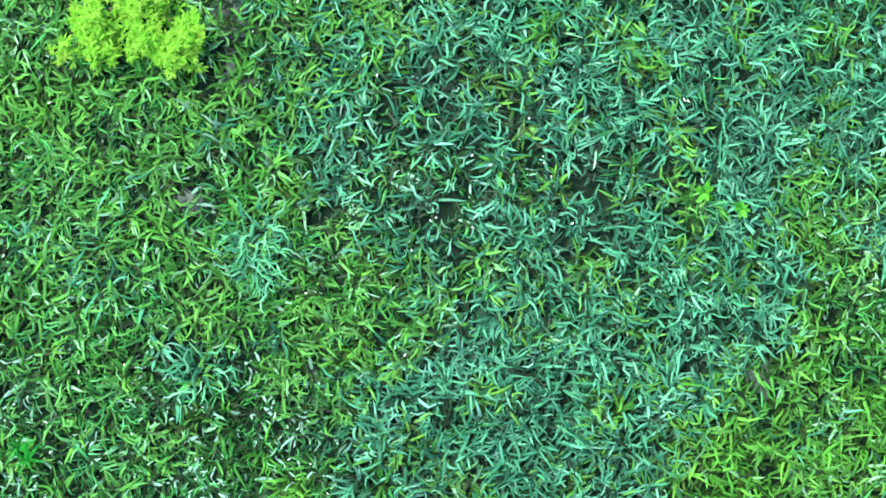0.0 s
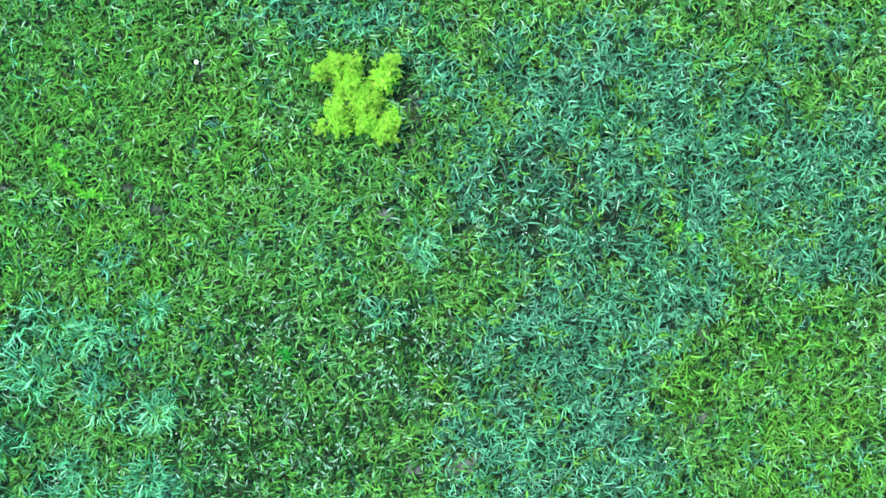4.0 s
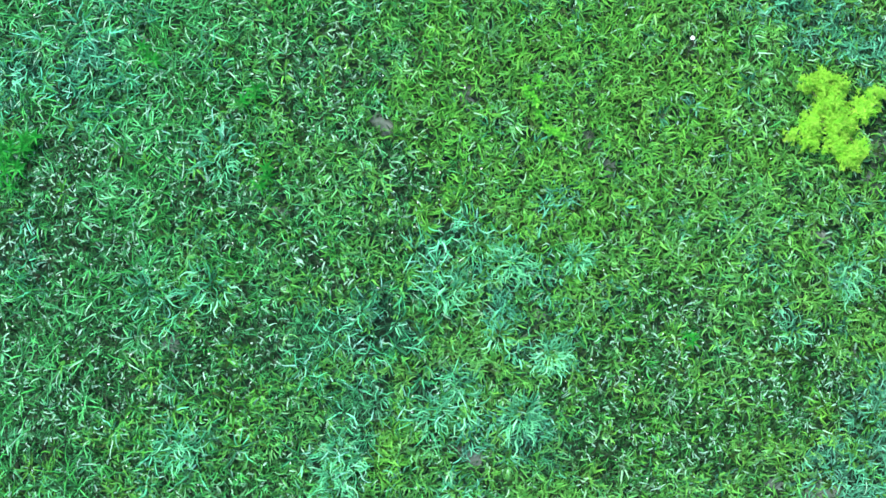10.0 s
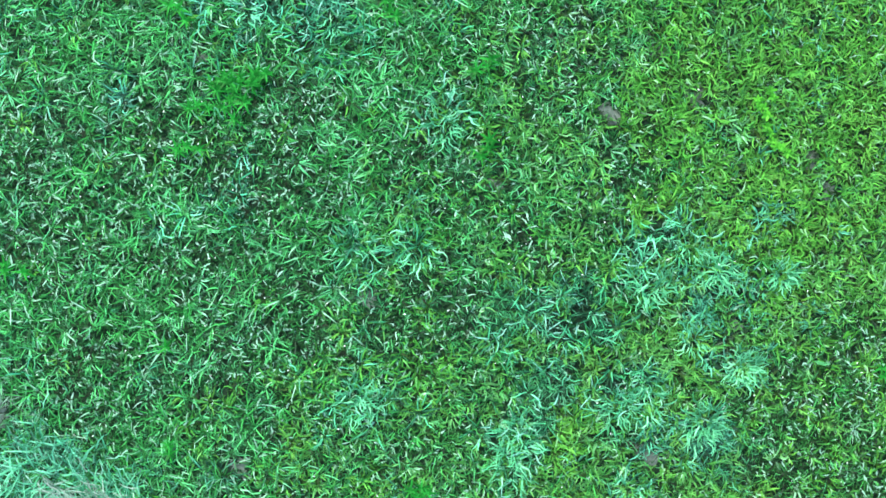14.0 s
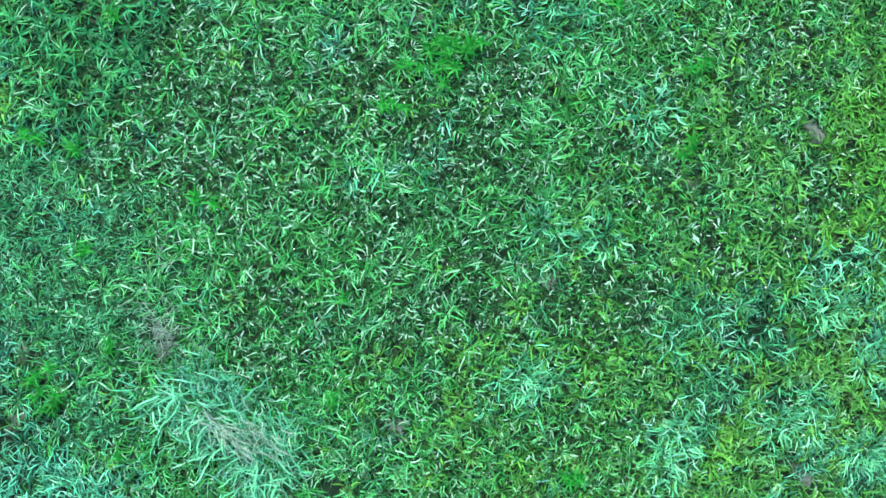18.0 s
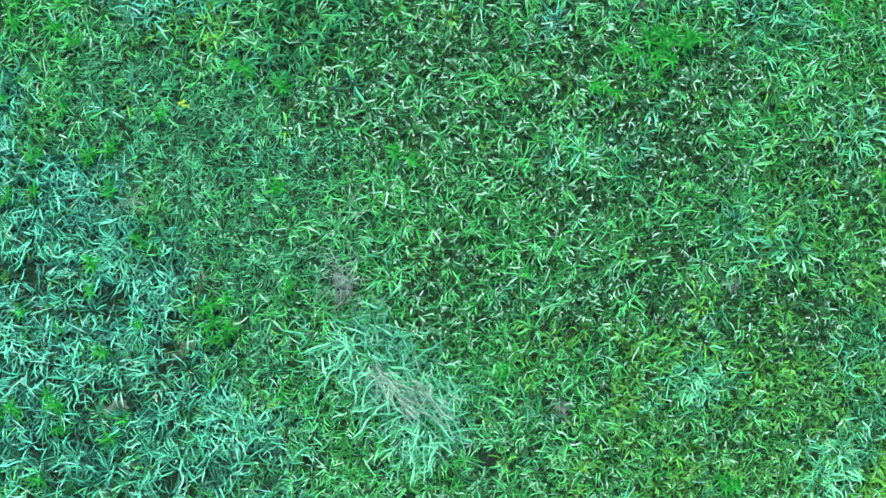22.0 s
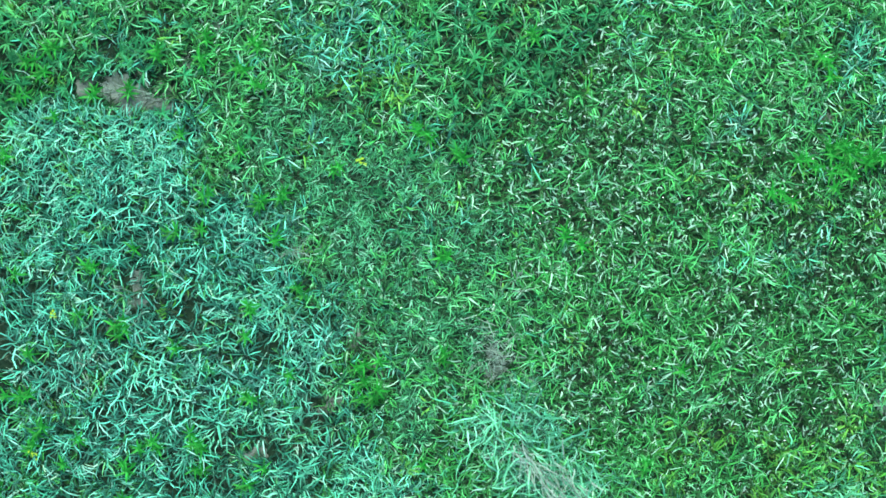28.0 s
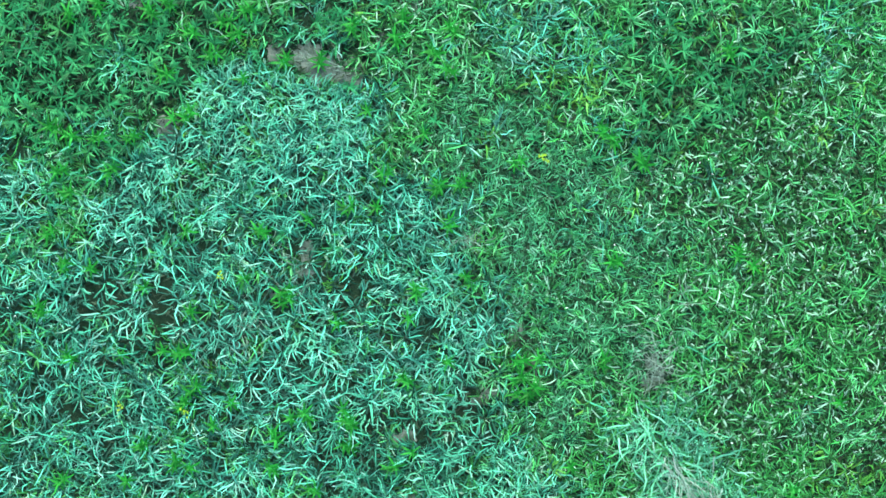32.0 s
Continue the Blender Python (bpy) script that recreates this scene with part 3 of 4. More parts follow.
def part(name, me, parent, label="", m=None):
    ob = new(name, me)
    ob.parent = parent
    if m is not None:
        ob.matrix_basis = m
    if label:
        ob["label"] = label
    return ob


SPIKY = (0.8, 1.0, 0.8, 0.45, 0.04)


def sward(tx, ty, count, spread, length, width, lean, droop, curl=0.6, roll=0.35, wide=LONG_WIDE, under=5, inner=0.4, stray=0.45, lift=0.0):
    """Tufts at tx, ty: count blades each, fanning outwards, with ranges for every measure; inner: the share of
    shorter blades low in the tuft, darkened for the shade there; under: the short leaves on the ground below it,
    darkened most;
    stray: how far blades turn from the tuft's star; lift: the height of the stem that carries the star."""
    n = len(tx)
    hue = rng.random(n)
    k = rng.integers(count[0], count[1] + 1, n)
    i = np.repeat(np.arange(n), k)
    m = len(i)
    size = rng.uniform(0.75, 1.2, n)[i]
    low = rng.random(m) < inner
    off = np.abs(rng.normal(0, 1, m)) * spread * np.where(low, 1.8, 0.8)
    az = rng.uniform(0, 2 * np.pi, m)
    u = lambda r: rng.uniform(r[0], r[1], m)
    wig = rng.normal(0, stray, m)
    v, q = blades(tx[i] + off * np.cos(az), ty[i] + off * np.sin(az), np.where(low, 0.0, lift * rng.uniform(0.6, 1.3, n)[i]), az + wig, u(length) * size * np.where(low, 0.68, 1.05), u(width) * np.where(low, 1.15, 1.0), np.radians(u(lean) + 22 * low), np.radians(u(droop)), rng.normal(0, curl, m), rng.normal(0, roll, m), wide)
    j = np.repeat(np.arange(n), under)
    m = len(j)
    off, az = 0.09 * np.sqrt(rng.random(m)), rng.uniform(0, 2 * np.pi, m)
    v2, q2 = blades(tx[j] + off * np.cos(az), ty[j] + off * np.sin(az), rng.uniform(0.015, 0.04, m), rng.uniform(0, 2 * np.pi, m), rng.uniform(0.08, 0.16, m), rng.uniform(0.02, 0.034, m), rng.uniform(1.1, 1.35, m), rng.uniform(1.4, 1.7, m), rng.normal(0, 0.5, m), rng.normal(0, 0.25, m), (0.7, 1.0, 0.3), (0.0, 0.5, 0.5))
    # how far each leaf is darkened for shade: low blades 0.8, ground leaves fully
    leaf_shade = np.concatenate([np.repeat(np.where(low, 0.8, 0.0), 10), np.ones(len(v2))])
    return np.concatenate([v, v2]), np.concatenate([q, q2 + len(v)]), np.concatenate([np.repeat(hue[i], 10), np.repeat(hue[j], 6)]), leaf_shade


# ---- the ground: one sheet out to the horizon, with small unevenness near the flight ----
gx = np.concatenate([[-2500, -600, -120, -50], np.arange(-26, 12.01, 0.25), [40, 120, 600, 2500]])
gy = np.concatenate([[-2500, -600, -120, -45], np.arange(-18, 8.01, 0.25), [40, 120, 600, 2500]])
GX, GY = np.meshgrid(gx, gy)
gz = -0.02 + 0.02 * lattice(GX.ravel(), GY.ravel(), 5)
idx = np.arange(GX.size).reshape(GX.shape)
gq = np.stack([idx[:-1, :-1], idx[:-1, 1:], idx[1:, 1:], idx[1:, :-1]], -1).reshape(-1, 4)
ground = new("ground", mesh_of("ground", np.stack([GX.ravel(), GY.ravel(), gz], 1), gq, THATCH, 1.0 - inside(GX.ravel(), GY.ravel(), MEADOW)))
tagged(ground, "dark mossy thatch and soil under the meadow grass", "ground", kind="structure")


def bare_patch(x, y, r, material, label):
    """A low, ragged crown of bare earth that breaks through the sward."""
    rings, sides = 6, 28
    ph = rng.uniform(0, 6.28, 3)
    v, q = [], []
    for i in range(rings + 1):
        for k in range(sides):
            t = 2 * math.pi * k / sides
            edge = r * (0.8 + 0.22 * math.sin(2 * t + ph[0]) + 0.16 * math.sin(3 * t + ph[1]) + 0.12 * math.sin(7 * t + ph[2]))
            d = edge * i / rings
            v.append((x + d * math.cos(t), y + d * math.sin(t), 0.008 - 0.04 * (i / rings) ** 3 + 0.008 * math.sin(9 * t + 5 * i)))
    for i in range(rings):
        for k in range(sides):
            q.append((i * sides + k, (i + 1) * sides + k, (i + 1) * sides + (k + 1) % sides, i * sides + (k + 1) % sides))
    tagged(new("bare_soil", mesh_of("bare_soil", np.array(v), np.array(q), material)), label, "soil", "bare patches in the meadow", kind="structure")


for x, y, r in BARE:
    bare_patch(x, y, r * 0.9, SOIL, "bare grey patch of damp soil showing through the grass")
for x, y, r in PALE_PLACES:
    bare_patch(x, y, r * 1.1, DUST, "pale patch of dry bare soil with dead grass on it")

# ---- the sward: tufts on a shaken grid, sorted by what grows there ----
cell = 0.135
qx, qy = np.meshgrid(np.arange(-23.5, 9.4, cell), np.arange(-15.6, 5.0, cell))
qx, qy = qx.ravel(), qy.ravel()
keep = inside(qx, qy, MEADOW)
qx, qy = qx[keep], qy[keep]
qx = qx + rng.uniform(-0.6, 0.6, len(qx)) * cell
qy = qy + rng.uniform(-0.6, 0.6, len(qy)) * cell
f_soil = near(qx, qy, BARE + PALE_PLACES, 0.35, 11)
f_thin = near(qx, qy, THIN_PLACES, 0.4, 17)
f_pale = near(qx, qy, PALE_PLACES, 0.3, 11)
grows = rng.random(len(qx)) > np.clip(np.maximum(np.maximum(f_soil * 1.1 - 0.15, f_thin * 0.42), 1.5 * f_pale), 0, np.where(f_pale > 0.2, 0.93, 0.7))
qx, qy = qx[grows], qy[grows]
grain = lattice(qx * 1.6, qy * 1.6, 41)
f_teal = near(qx, qy, TEAL_SPOTS + TEAL_MIDDLE + LEAFY_GAPS, 0.35, 12) * np.clip(0.4 + 0.5 * grain, 0.05, 1.2)
for poly, dense in ((TEAL_BAND, 0.72), (TEAL_NORTH, 0.5), (TEAL_SOUTH, 0.36), (TEAL_LONG, 0.88), (TEAL_BAY, 0.72), (TEAL_HOOK, 0.7), (TEAL_CORNER, 0.95)):
    f_teal = np.maximum(f_teal, within(qx, qy, poly, 0.6, 0.25, 12) * np.clip(dense + 0.5 * grain, 0.05, 1.2))
f_lime = near(qx, qy, LIME_PLACES, 0.4, 13) * np.where(qx < -5.2, 0.45, 1.0)
f_low = near(qx, qy, LOW_PLACES, 0.4, 14)
f_fine = np.maximum(near(qx, qy, FINE_PLACES, 0.4, 18), np.maximum(within(qx, qy, FINE_WEST, 0.6, 0.4, 19), 0.8 * within(qx, qy, FINE_NORTH, 0.6, 0.4, 19)))
f_leafy = within(qx, qy, LEAFY_WEST, 0.5, 0.35, 20) * (1 - np.clip(2 * np.maximum(near(qx, qy, LEAFY_GAPS, 0.35, 12), within(qx, qy, TEAL_CORNER, 0.4, 0.25, 12)), 0, 1))
dice = rng.random(len(qx))
p_teal = (np.where(qx > 1.5, 0.05, 0.02) + 0.83 * np.clip(f_teal * 1.4, 0, 1)) * (1 - np.where(f_teal < 0.2, 0.75, 0.3) * np.clip(f_low * 2, 0, 1)) * (1 - 0.7 * f_leafy)
p_lime = (1 - p_teal) * (np.where(qx > -8, 0.06, 0.015) + 0.62 * np.clip(f_lime * 1.5, 0, 1))
p_low = (1 - p_teal - p_lime) * (0.15 + 0.68 * np.clip(f_low * 1.6, 0, 1))
is_teal = dice < p_teal
east = qx > -3.5
holes = lattice(qx * 2.2, qy * 2.2, 43) < -0.25
open_up = ~east & (f_teal > 0.3) & (rng.random(len(qx)) < np.where(holes, 0.55, 0.25))
is_lime = ~is_teal & (dice < p_teal + p_lime)
is_low = ~is_teal & ~is_lime & (dice < p_teal + p_lime + p_low)
is_green = ~(is_teal | is_lime | is_low)
is_teal, is_green, is_low, is_lime = (k & ~open_up for k in (is_teal, is_green, is_low, is_lime))
is_fine = (is_green | is_low) & (rng.random(len(qx)) < 0.05 + 0.8 * np.clip(f_fine * 1.6, 0, 1))
is_green, is_low = is_green & ~is_fine, is_low & ~is_fine


def stuff(name, data, material, label, category="grass"):
    return tagged(new(name, mesh_of(name, *data[:2], material, *data[2:])), label, category, kind="stuff")


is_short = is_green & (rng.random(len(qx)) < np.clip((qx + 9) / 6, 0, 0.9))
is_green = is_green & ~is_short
is_leafy = (is_low & (qx < -14.5)) | ((is_low | is_green | is_fine) & (rng.random(len(qx)) < 0.62 * f_leafy))
is_low, is_green, is_fine = is_low & ~is_leafy, is_green & ~is_leafy, is_fine & ~is_leafy
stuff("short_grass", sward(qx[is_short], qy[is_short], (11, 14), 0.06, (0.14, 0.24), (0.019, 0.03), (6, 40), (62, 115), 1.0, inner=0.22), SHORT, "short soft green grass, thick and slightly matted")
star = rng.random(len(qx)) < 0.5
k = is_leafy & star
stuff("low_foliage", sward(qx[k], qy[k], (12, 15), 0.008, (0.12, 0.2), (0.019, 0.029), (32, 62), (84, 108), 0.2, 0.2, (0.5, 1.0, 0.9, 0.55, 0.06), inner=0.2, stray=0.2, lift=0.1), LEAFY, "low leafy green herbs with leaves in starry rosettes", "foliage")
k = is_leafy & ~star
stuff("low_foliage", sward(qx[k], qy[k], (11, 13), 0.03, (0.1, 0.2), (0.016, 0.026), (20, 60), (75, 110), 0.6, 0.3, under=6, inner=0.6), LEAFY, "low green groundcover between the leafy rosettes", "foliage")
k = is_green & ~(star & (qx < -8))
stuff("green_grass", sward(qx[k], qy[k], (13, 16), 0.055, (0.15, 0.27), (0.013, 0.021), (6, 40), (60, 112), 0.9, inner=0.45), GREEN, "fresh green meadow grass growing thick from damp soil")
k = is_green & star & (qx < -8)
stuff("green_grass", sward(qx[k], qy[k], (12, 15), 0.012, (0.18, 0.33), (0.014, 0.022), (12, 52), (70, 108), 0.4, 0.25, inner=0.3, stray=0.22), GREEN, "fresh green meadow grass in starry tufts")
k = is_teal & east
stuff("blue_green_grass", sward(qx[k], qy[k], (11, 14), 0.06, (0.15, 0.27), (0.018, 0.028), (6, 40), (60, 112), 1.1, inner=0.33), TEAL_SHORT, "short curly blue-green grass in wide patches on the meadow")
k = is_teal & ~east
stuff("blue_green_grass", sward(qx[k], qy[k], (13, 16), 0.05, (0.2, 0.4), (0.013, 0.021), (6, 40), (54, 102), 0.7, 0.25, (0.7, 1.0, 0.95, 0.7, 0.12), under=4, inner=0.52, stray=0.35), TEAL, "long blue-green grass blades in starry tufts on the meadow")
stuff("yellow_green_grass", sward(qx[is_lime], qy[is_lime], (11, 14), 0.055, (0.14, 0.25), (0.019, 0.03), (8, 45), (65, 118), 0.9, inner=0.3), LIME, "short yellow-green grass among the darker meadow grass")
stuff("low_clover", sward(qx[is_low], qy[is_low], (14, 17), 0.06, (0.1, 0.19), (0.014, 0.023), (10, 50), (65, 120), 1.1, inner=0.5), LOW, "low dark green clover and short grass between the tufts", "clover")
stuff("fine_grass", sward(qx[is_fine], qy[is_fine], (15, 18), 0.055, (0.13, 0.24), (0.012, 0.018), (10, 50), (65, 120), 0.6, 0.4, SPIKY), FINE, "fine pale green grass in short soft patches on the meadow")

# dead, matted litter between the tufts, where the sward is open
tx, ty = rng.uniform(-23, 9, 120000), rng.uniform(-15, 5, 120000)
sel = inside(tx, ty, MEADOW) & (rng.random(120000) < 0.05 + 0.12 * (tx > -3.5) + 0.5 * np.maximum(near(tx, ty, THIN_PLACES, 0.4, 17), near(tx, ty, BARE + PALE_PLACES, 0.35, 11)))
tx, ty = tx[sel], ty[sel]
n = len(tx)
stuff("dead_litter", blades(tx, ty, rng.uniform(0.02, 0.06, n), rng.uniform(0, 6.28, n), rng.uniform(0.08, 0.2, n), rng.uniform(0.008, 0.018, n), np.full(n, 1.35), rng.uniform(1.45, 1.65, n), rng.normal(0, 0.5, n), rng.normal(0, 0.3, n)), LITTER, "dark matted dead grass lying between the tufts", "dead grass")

# coarser grass past the flight, thinning out with distance
ex, ey = np.concatenate([rng.normal(-7, 14, 23000), rng.normal(-7, 26, 4500)]), np.concatenate([rng.normal(-4.5, 10, 23000), rng.normal(-4.5, 22, 4500)])
out = ~inside(ex, ey, MEADOW)
ex, ey = ex[out], ey[out]
n = 8 * len(ex)
fx, fy, az = np.repeat(ex, 8), np.repeat(ey, 8), rng.uniform(0, 2 * np.pi, 8 * len(ex))
far = blades(fx + rng.normal(0, 0.07, n), fy + rng.normal(0, 0.07, n), np.zeros(n), az, rng.uniform(0.18, 0.32, n), rng.uniform(0.022, 0.036, n), rng.uniform(0.2, 0.8, n), rng.uniform(1.2, 2.0, n), rng.normal(0, 0.6, n), rng.normal(0, 0.35, n), (0.8, 1.0, 0.1), (0.0, 0.5, 0.5))
hue, f_far = np.repeat(np.repeat(rng.random(len(ex)), 8), 6), np.repeat(lattice(fx * 0.5, fy * 0.5, 51) > 0.35, 2)
for sel, material, label in ((~f_far, GREEN, "coarser green grass round the edge of the meadow"), (f_far, TEAL_SHORT, "coarser blue-green grass in patches round the meadow")):
    quads = far[1][sel]
    used, back = np.unique(quads, return_inverse=True)
    stuff("far_grass", (far[0][used], back.reshape(-1, 4), hue[used]), material, label)

# small white clover heads
wx, wy = rng.uniform(-23, 9, 60000), rng.uniform(-15, 5, 60000)
sel = inside(wx, wy, MEADOW) & (rng.random(60000) < (wx > -14.5) * 0.005 + 0.25 * near(wx, wy, [(-19.24, -12.71, 0.2), (-19.0, -12.36, 0.2), (-19.1, -12.93, 0.25)], 0.4, 14) + (wx > -14.5) * (0.06 * near(wx, wy, LOW_PLACES, 0.4, 14) + 0.015 * (lattice(wx, wy, 31) > 0.4)))
wx, wy = wx[sel], wy[sel]
wz = rng.uniform(0.11, 0.2, len(wx))
stuff("clover_flower", blades(wx, wy, wz, rng.uniform(0, 6.28, len(wx)), rng.uniform(0.012, 0.035, len(wx)), rng.uniform(0.008, 0.014, len(wx)), np.full(len(wx), 1.3), np.full(len(wx), 1.7), np.zeros(len(wx)), np.zeros(len(wx))), WHITE, "tiny white flower heads scattered through the clover", "flower")

# ---- single plants ----
one = lambda v: np.array([float(v)])


def blade_mesh(name, length, width, lean, droop, curl, material):
    return mesh_of(name, *blades(one(0), one(0), one(0), one(0), one(length), one(width), one(radians(lean)), one(radians(droop)), one(curl), one(0.3), SPIKY), material)


def small_flower(name, x, y, z, r, material, label):
    """A flower head: a stalk and a ring of petals."""
    root = tagged(new(name), label, "flower")
    root.location = (x, y, 0)
    a = np.linspace(0, 6.28, 10)[:-1]
    k = len(a)
    part("petals", mesh_of("petals", *blades(np.zeros(k), np.zeros(k), np.full(k, z), a, np.full(k, r), np.full(k, r * 0.75), np.full(k, 1.2), np.full(k, 1.6), np.zeros(k), np.zeros(k)), material), root)
    part("stalk", mesh_of("stalk", *blades(one(0), one(0), one(0), one(0), one(z), one(0.006), one(0.02), one(0.05), one(0), one(0)), GREEN), root)


def yellow_sprig(x, y, r):
    """A few thin stalks with small yellow-green flower heads."""
    root = tagged(new("yellow_flower"), "small yellow-green meadow flower heads on thin stalks", "flower")
    root.location = (x, y, 0)
    for k in range(5):
        a, d, z = k * 2.4 + x, 0.02 + 0.018 * k * r / 0.04, rng.uniform(0.17, 0.24)
        cx, cy = d * math.cos(a), 0.7 * d * math.sin(a)
        part("stalk", mesh_of("stalk", *blades(one(cx), one(cy), one(0), one(a), one(z), one(0.006), one(0.02), one(0.05), one(0), one(0)), GREEN), root)
        n = 5
        part("flower_head", mesh_of("flower_head", *blades(np.full(n, cx), np.full(n, cy), np.full(n, z), np.arange(n) * 1.256 + a, rng.uniform(0.018, 0.036, n), np.full(n, 0.011), np.full(n, 0.9), np.full(n, 1.7), rng.normal(0, 0.3, n), np.zeros(n)), YELLOW), root)


TALL = [blade_mesh("tall_blade", 0.5 + 0.04 * k, 0.024 + 0.002 * k, 15 + 6 * (k % 3), 66 + 9 * (k % 4), 0.2 * (k % 5 - 2), TUSSOCK) for k in range(6)]
BLADES = [blade_mesh("tussock_blade", 0.34 + 0.05 * k, 0.022 + 0.002 * k, 20 + 6 * (k % 3), 72 + 9 * (k % 4), 0.35 * (k % 5 - 2), TUSSOCK) for k in range(6)]


def tussock(x, y, r):
    """A star of long pale blades that stands above the grass."""
    root = tagged(new("grass_tussock"), "pale blue-green grass tussock with long arching blades", "grass", "tussocks in the meadow")
    root.location = (x, y, 0)
    turn = rng.uniform(0, 6.28)
    for k in range(32):
        a = turn + k * 2.4 + rng.normal(0, 0.25)
        d = 0.6 * r * math.sqrt(rng.random())
        size = rng.uniform(0.55, 0.95) * min(1.0, 0.5 + 0.6 * r)
        m = Matrix.LocRotScale((d * math.cos(a), d * math.sin(a), 0), Euler((0, 0, a + rng.normal(0, 0.75))), (size, size * 1.3, size * (1.2 if x < -11 else 1.75)))
        part("blade", BLADES[rng.integers(6)], root, m=m)


LEAVES = [blade_mesh("weed_leaf", 0.17 + 0.02 * k, 0.030 + 0.004 * k, 38 + 8 * k, 92 + 6 * k, 0.15 * (k - 1), WEED) for k in range(3)]


ROUND = (0.25, 0.9, 1.0, 0.8, 0.15)
LIME_LEAVES = [mesh_of("lime_leaf", *blades(one(0), one(0), one(0), one(0), one(0.085 + 0.012 * k), one(0.034 + 0.005 * k), one(0.8), one(1.6 + 0.1 * k), one(0.1), one(0.2), ROUND), LIME_WEED) for k in range(3)]


def weed(x, y, r, leaves=LEAVES, label="bright green broad-leaved weed growing among the grass"):
    """A patch plant: short stems that each carry a star of broad leaves."""
    root = tagged(new("broadleaf_weed"), label, "weed", "weeds in the meadow")
    root.location = (x, y, 0)
    stems = 1 + int((r / 0.17) ** 2)
    for s in range(stems):
        a, d = s * 2.4 + x, r * 0.85 * math.sqrt(s / stems)
        h = rng.uniform(0.16, 0.24)
        cx, cy = d * math.cos(a), d * math.sin(a)
        part("stem", mesh_of("stem", *blades(one(cx), one(cy), one(0), one(a), one(h), one(0.01), one(0.05), one(0.1), one(0), one(0)), WEED), root)
        for k in range(11):
            size = rng.uniform(0.75, 1.05) * (1.0 if k < 7 else 0.6)
            m = Matrix.LocRotScale((cx, cy, h * (0.7 + 0.03 * k)), Euler((0, 0, k * 0.9 + a + rng.normal(0, 0.15))), (size,) * 3)
            part("leaf", leaves[rng.integers(3)], root, m=m)


def tube(points, radii, sides=6):
    """A round, tapering twig along the points."""
    v, q = [], []
    for p, r in zip(points, radii):
        for s in range(sides):
            t = 2 * math.pi * s / sides
            v.append((p[0] + r * math.cos(t), p[1] + r * math.sin(t), p[2] + 0.3 * r * math.sin(t)))
    for i in range(len(points) - 1):
        for s in range(sides):
            q.append((i * sides + s, i * sides + (s + 1) % sides, (i + 1) * sides + (s + 1) % sides, (i + 1) * sides + s))
    return np.array(v), np.array(q)


def shrub(x, y):
    """A low yellow-green sapling: a short trunk, spreading limbs, each with sprays of small leaves."""
    root = tagged(new("yellow_shrub"), "low bright yellow-green shrub with small leaves in lobes", "shrub")
    root.location = (x, y, 0)
    part("trunk", mesh_of("trunk", *tube([(0, 0, -0.03), (0.01, 0, 0.08), (0.0, 0.01, 0.16)], [0.022, 0.018, 0.014]), TWIG), root, "thin brown trunk")
    for lx, ly, lr in SHRUB_LIMBS:
        h = rng.uniform(0.24, 0.33)
        part("limb", mesh_of("limb", *tube([(0, 0, 0.12), (lx * 0.5, ly * 0.5, 0.17), (lx, ly, h - 0.08), (lx * 1.08, ly * 1.08, h - 0.05)], [0.012, 0.009, 0.005, 0.002]), TWIG), root)
        # a domed spray of twig tips, each with a rosette of small leaves
        n = int(150 * (lr / 0.25) ** 2)
        a = rng.uniform(0, 6.28, n)
        d = np.sqrt(rng.random(n)) * (1 + 0.24 * np.sin(5 * a + lx * 40) + 0.16 * np.sin(11 * a + ly * 30) + rng.normal(0, 0.08, n))
        tips = np.stack([lx + lr * d * np.cos(a), ly + lr * d * np.sin(a), h - 0.55 * lr * d ** 2 + rng.normal(0, 0.03, n)], 1)
        g, hue = np.repeat(tips, 9, 0), np.repeat(np.clip(rng.normal(0.5, 0.25, n), 0, 1), 9)
        k = len(g)
        az = rng.uniform(0, 6.28, k)
        leaves = blades(g[:, 0], g[:, 1], g[:, 2] + rng.normal(0, 0.01, k), az, rng.uniform(0.035, 0.075, k), rng.uniform(0.014, 0.026, k), np.full(k, 0.8), rng.uniform(1.2, 1.9, k), rng.normal(0, 0.3, k), rng.normal(0, 0.4, k), (0.5, 1.0, 0.15), (0.0, 0.5, 0.5))
        part("foliage", mesh_of("foliage", *leaves, SHRUB, np.repeat(hue, 6)), root, "small yellow-green leaves in dense sprays")["kind"] = "stuff"


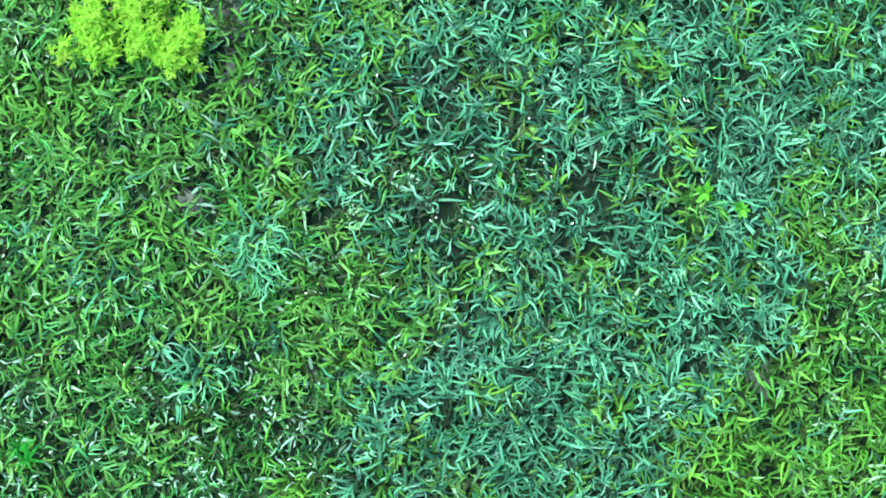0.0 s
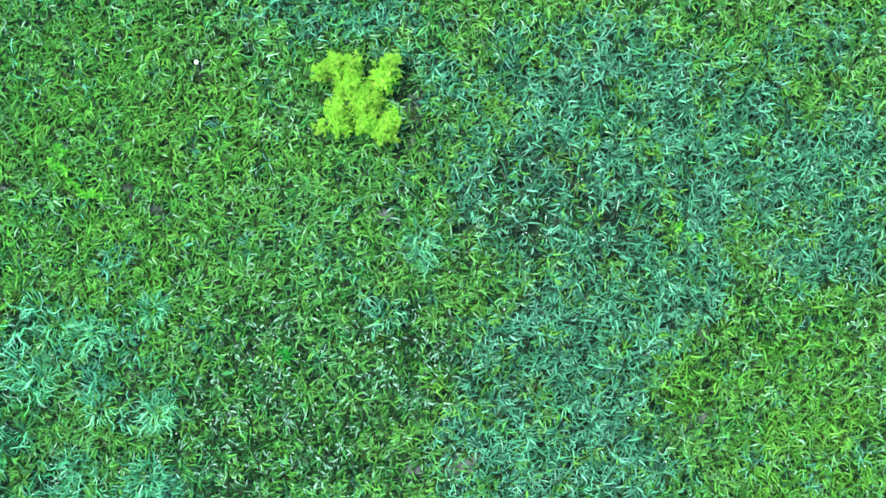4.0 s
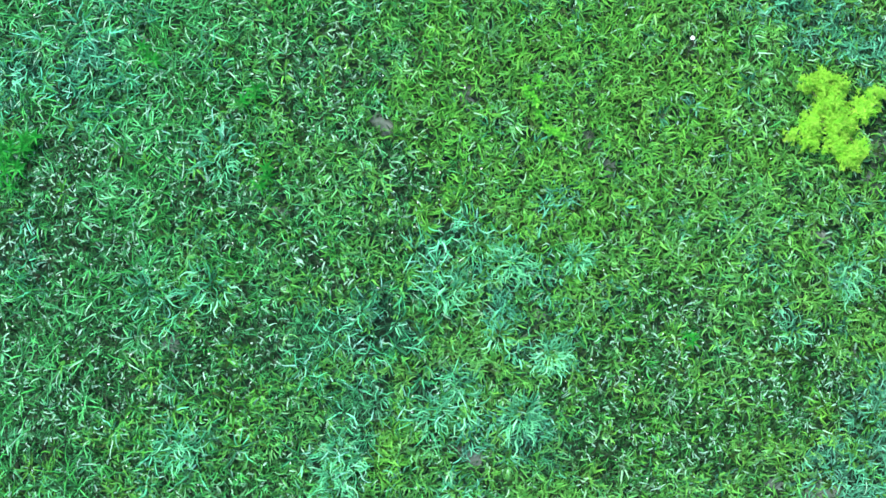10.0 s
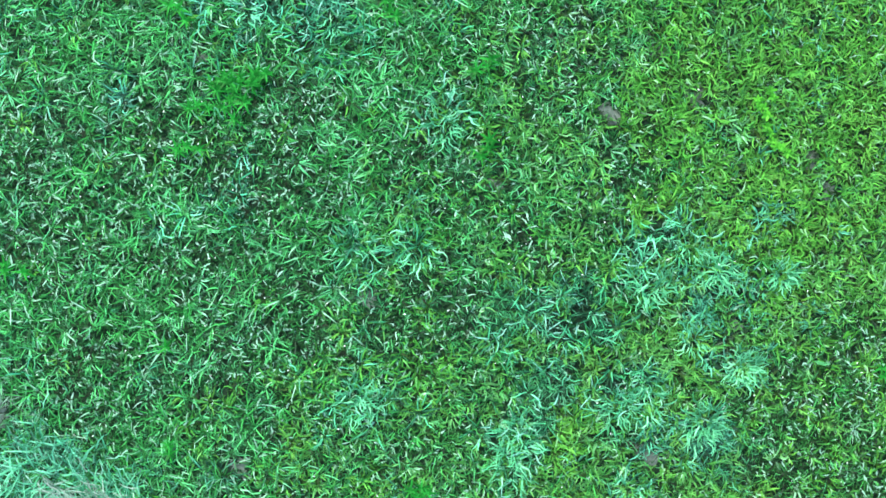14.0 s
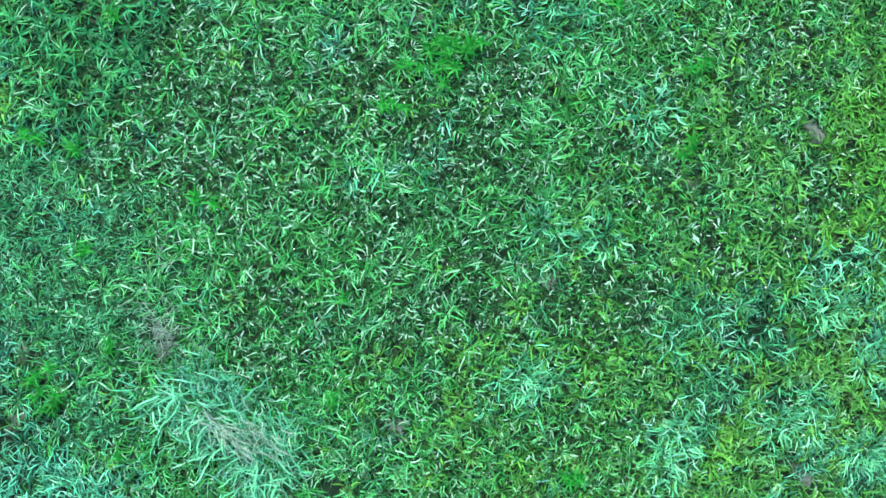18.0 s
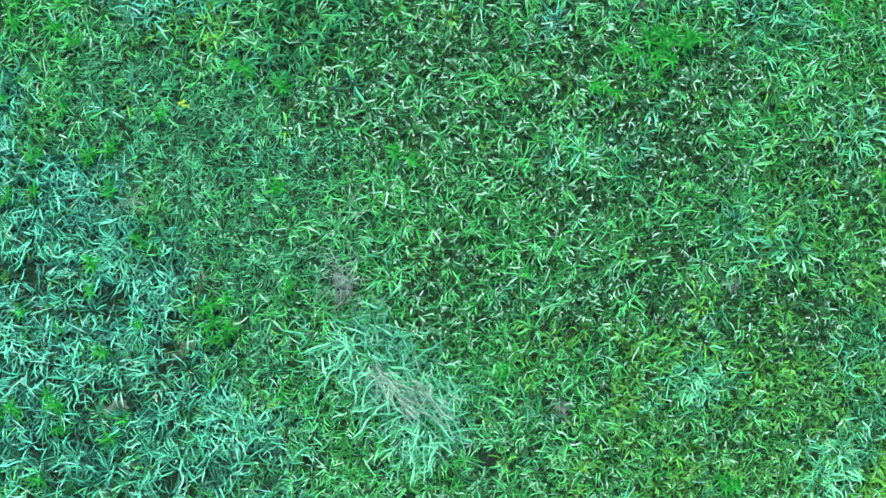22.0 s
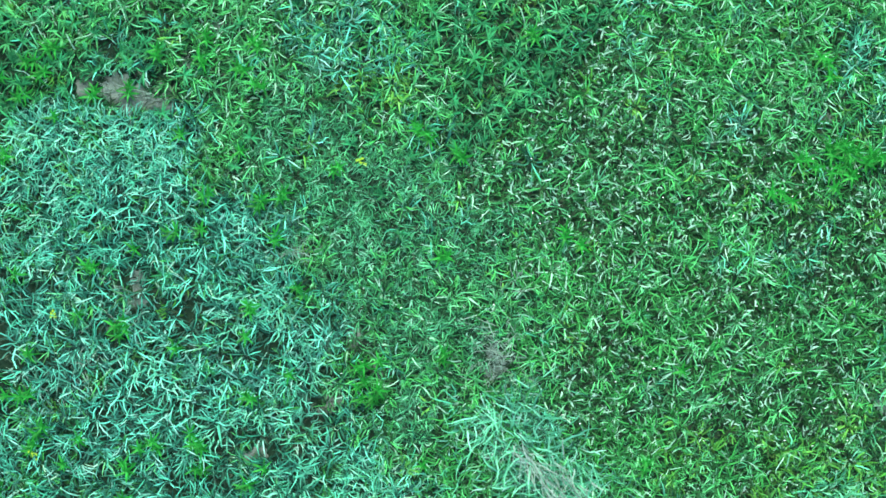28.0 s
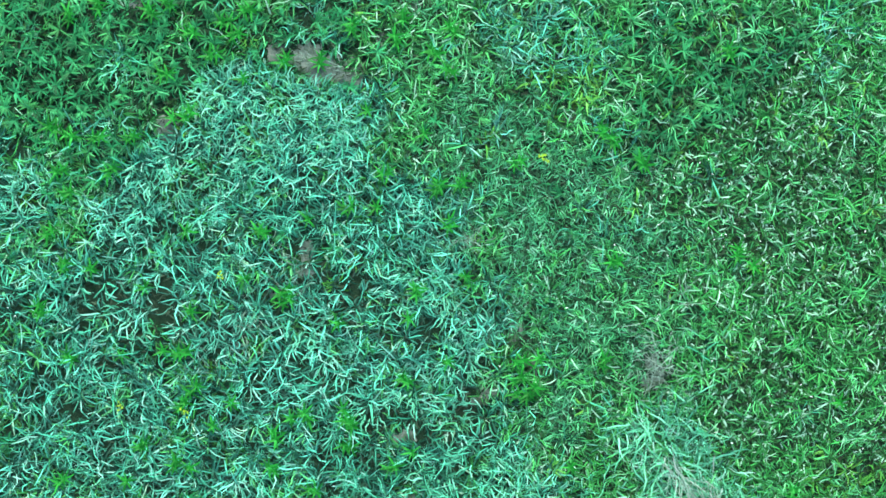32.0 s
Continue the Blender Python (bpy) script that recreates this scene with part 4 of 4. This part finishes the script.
def tall_clump(ax, ay, bx, by):
    """A long, tall tussock: arching blades to both sides of a crest, with dry straw along the crest."""
    root = tagged(new("tall_grass_clump"), "tall pale blue-green grass clump with dry straw stems inside", "grass")
    root.location = ((ax + bx) / 2, (ay + by) / 2, 0)
    dx, dy = (bx - ax) / 2, (by - ay) / 2
    along = math.atan2(dy, dx)
    for k in range(290):
        t = rng.uniform(-1, 1)
        side = rng.choice([-1, 1])
        a = along + side * math.pi / 2 + rng.normal(0, 1.2) - side * 0.7 * t
        off = abs(rng.normal(0, 0.36)) * side * (1 - 0.25 * t * t)
        size = rng.uniform(0.5, 0.9)
        m = Matrix.LocRotScale((dx * t - off * math.sin(along), dy * t + off * math.cos(along), 0.06 - 0.08 * abs(off)), Euler((0, 0, a)), (size, size, size * 1.3))
        part("blade", TALL[rng.integers(6)], root, m=m)
    n = 850
    t, side = rng.uniform(-1.05, 1.0, n), rng.choice([-1.0, 1.0], n)
    off = np.abs(rng.normal(0, 0.36, n)) * side
    inner = blades(dx * t - off * math.sin(along), dy * t + off * math.cos(along), np.zeros(n), along + side * math.pi / 2 + rng.normal(0, 1.3, n) - side * 0.7 * t, rng.uniform(0.22, 0.42, n), rng.uniform(0.014, 0.022, n), rng.uniform(0.1, 0.5, n), rng.uniform(0.9, 1.7, n), rng.normal(0, 0.6, n), rng.normal(0, 0.3, n))
    # a random third of the blades take the same painted shade
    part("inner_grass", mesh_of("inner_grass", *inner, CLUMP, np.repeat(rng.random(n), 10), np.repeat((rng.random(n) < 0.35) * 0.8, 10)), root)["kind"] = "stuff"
    # bleached stems: one bundle on the crest, a looser one beside it
    for mid, aside, n, wide in ((-0.05, -0.02, 55, 0.05), (0.35, 0.22, 45, 0.13)):
        t, w = rng.normal(mid, 0.2, n), rng.normal(aside, wide, n)
        part("dry_straw", mesh_of("dry_straw", *blades(dx * t - w * math.sin(along), dy * t + w * math.cos(along), np.full(n, 0.34), along + math.pi * (rng.random(n) > 0.7) + rng.normal(0, 0.4, n), rng.uniform(0.2, 0.42, n), rng.uniform(0.01, 0.018, n), np.full(n, 0.9), rng.uniform(1.3, 1.7, n), rng.normal(0, 0.3, n), rng.normal(0, 0.3, n)), STRAW, np.repeat(rng.random(n), 10)), root, "bleached dry grass stems")["kind"] = "stuff"


def straw_patch(x, y, r, count):
    """Dead, bleached blades lying on the ground."""
    n, main = count, rng.uniform(0, 6.28)
    u, w = r * rng.normal(0, 0.75, n), r * rng.normal(0, 0.32, n)
    data = blades(x + u * math.cos(main) - w * math.sin(main), y + u * math.sin(main) + w * math.cos(main), rng.uniform(0.04, 0.14, n), main + rng.normal(0, 0.7, n), rng.uniform(0.12, 0.35, n), rng.uniform(0.005, 0.011, n), np.full(n, 1.2), rng.uniform(1.4, 1.8, n), rng.normal(0, 0.4, n), rng.normal(0, 0.3, n))
    tagged(new("dry_grass", mesh_of("dry_grass", *data, STRAW)), "patch of bleached dead grass lying on bare soil", "dry grass", kind="stuff")


shrub(1.22, 2.27)
tall_clump(-11.94, -6.81, -9.69, -7.29)
small_flower("white_flower", -1.09, 3.0, 0.2, 0.035, WHITE, "white meadow flower on a thin green stalk")
for x, y, r in YELLOW_SPOTS:
    yellow_sprig(x, y, r)
for x, y, r in TUSSOCKS_A + TUSSOCKS_B + TUSSOCKS_C + TUSSOCKS_D:
    tussock(x, y, r)
for x, y, r in WEEDS:
    weed(x, y, r)
for x, y, r in LIME_WEEDS:
    weed(x, y, r, LIME_LEAVES, "yellow-green weed with small rounded leaves in the grass")
for x, y, r in STRAW_PLACES:
    straw_patch(x, y, r, int(95 * r))
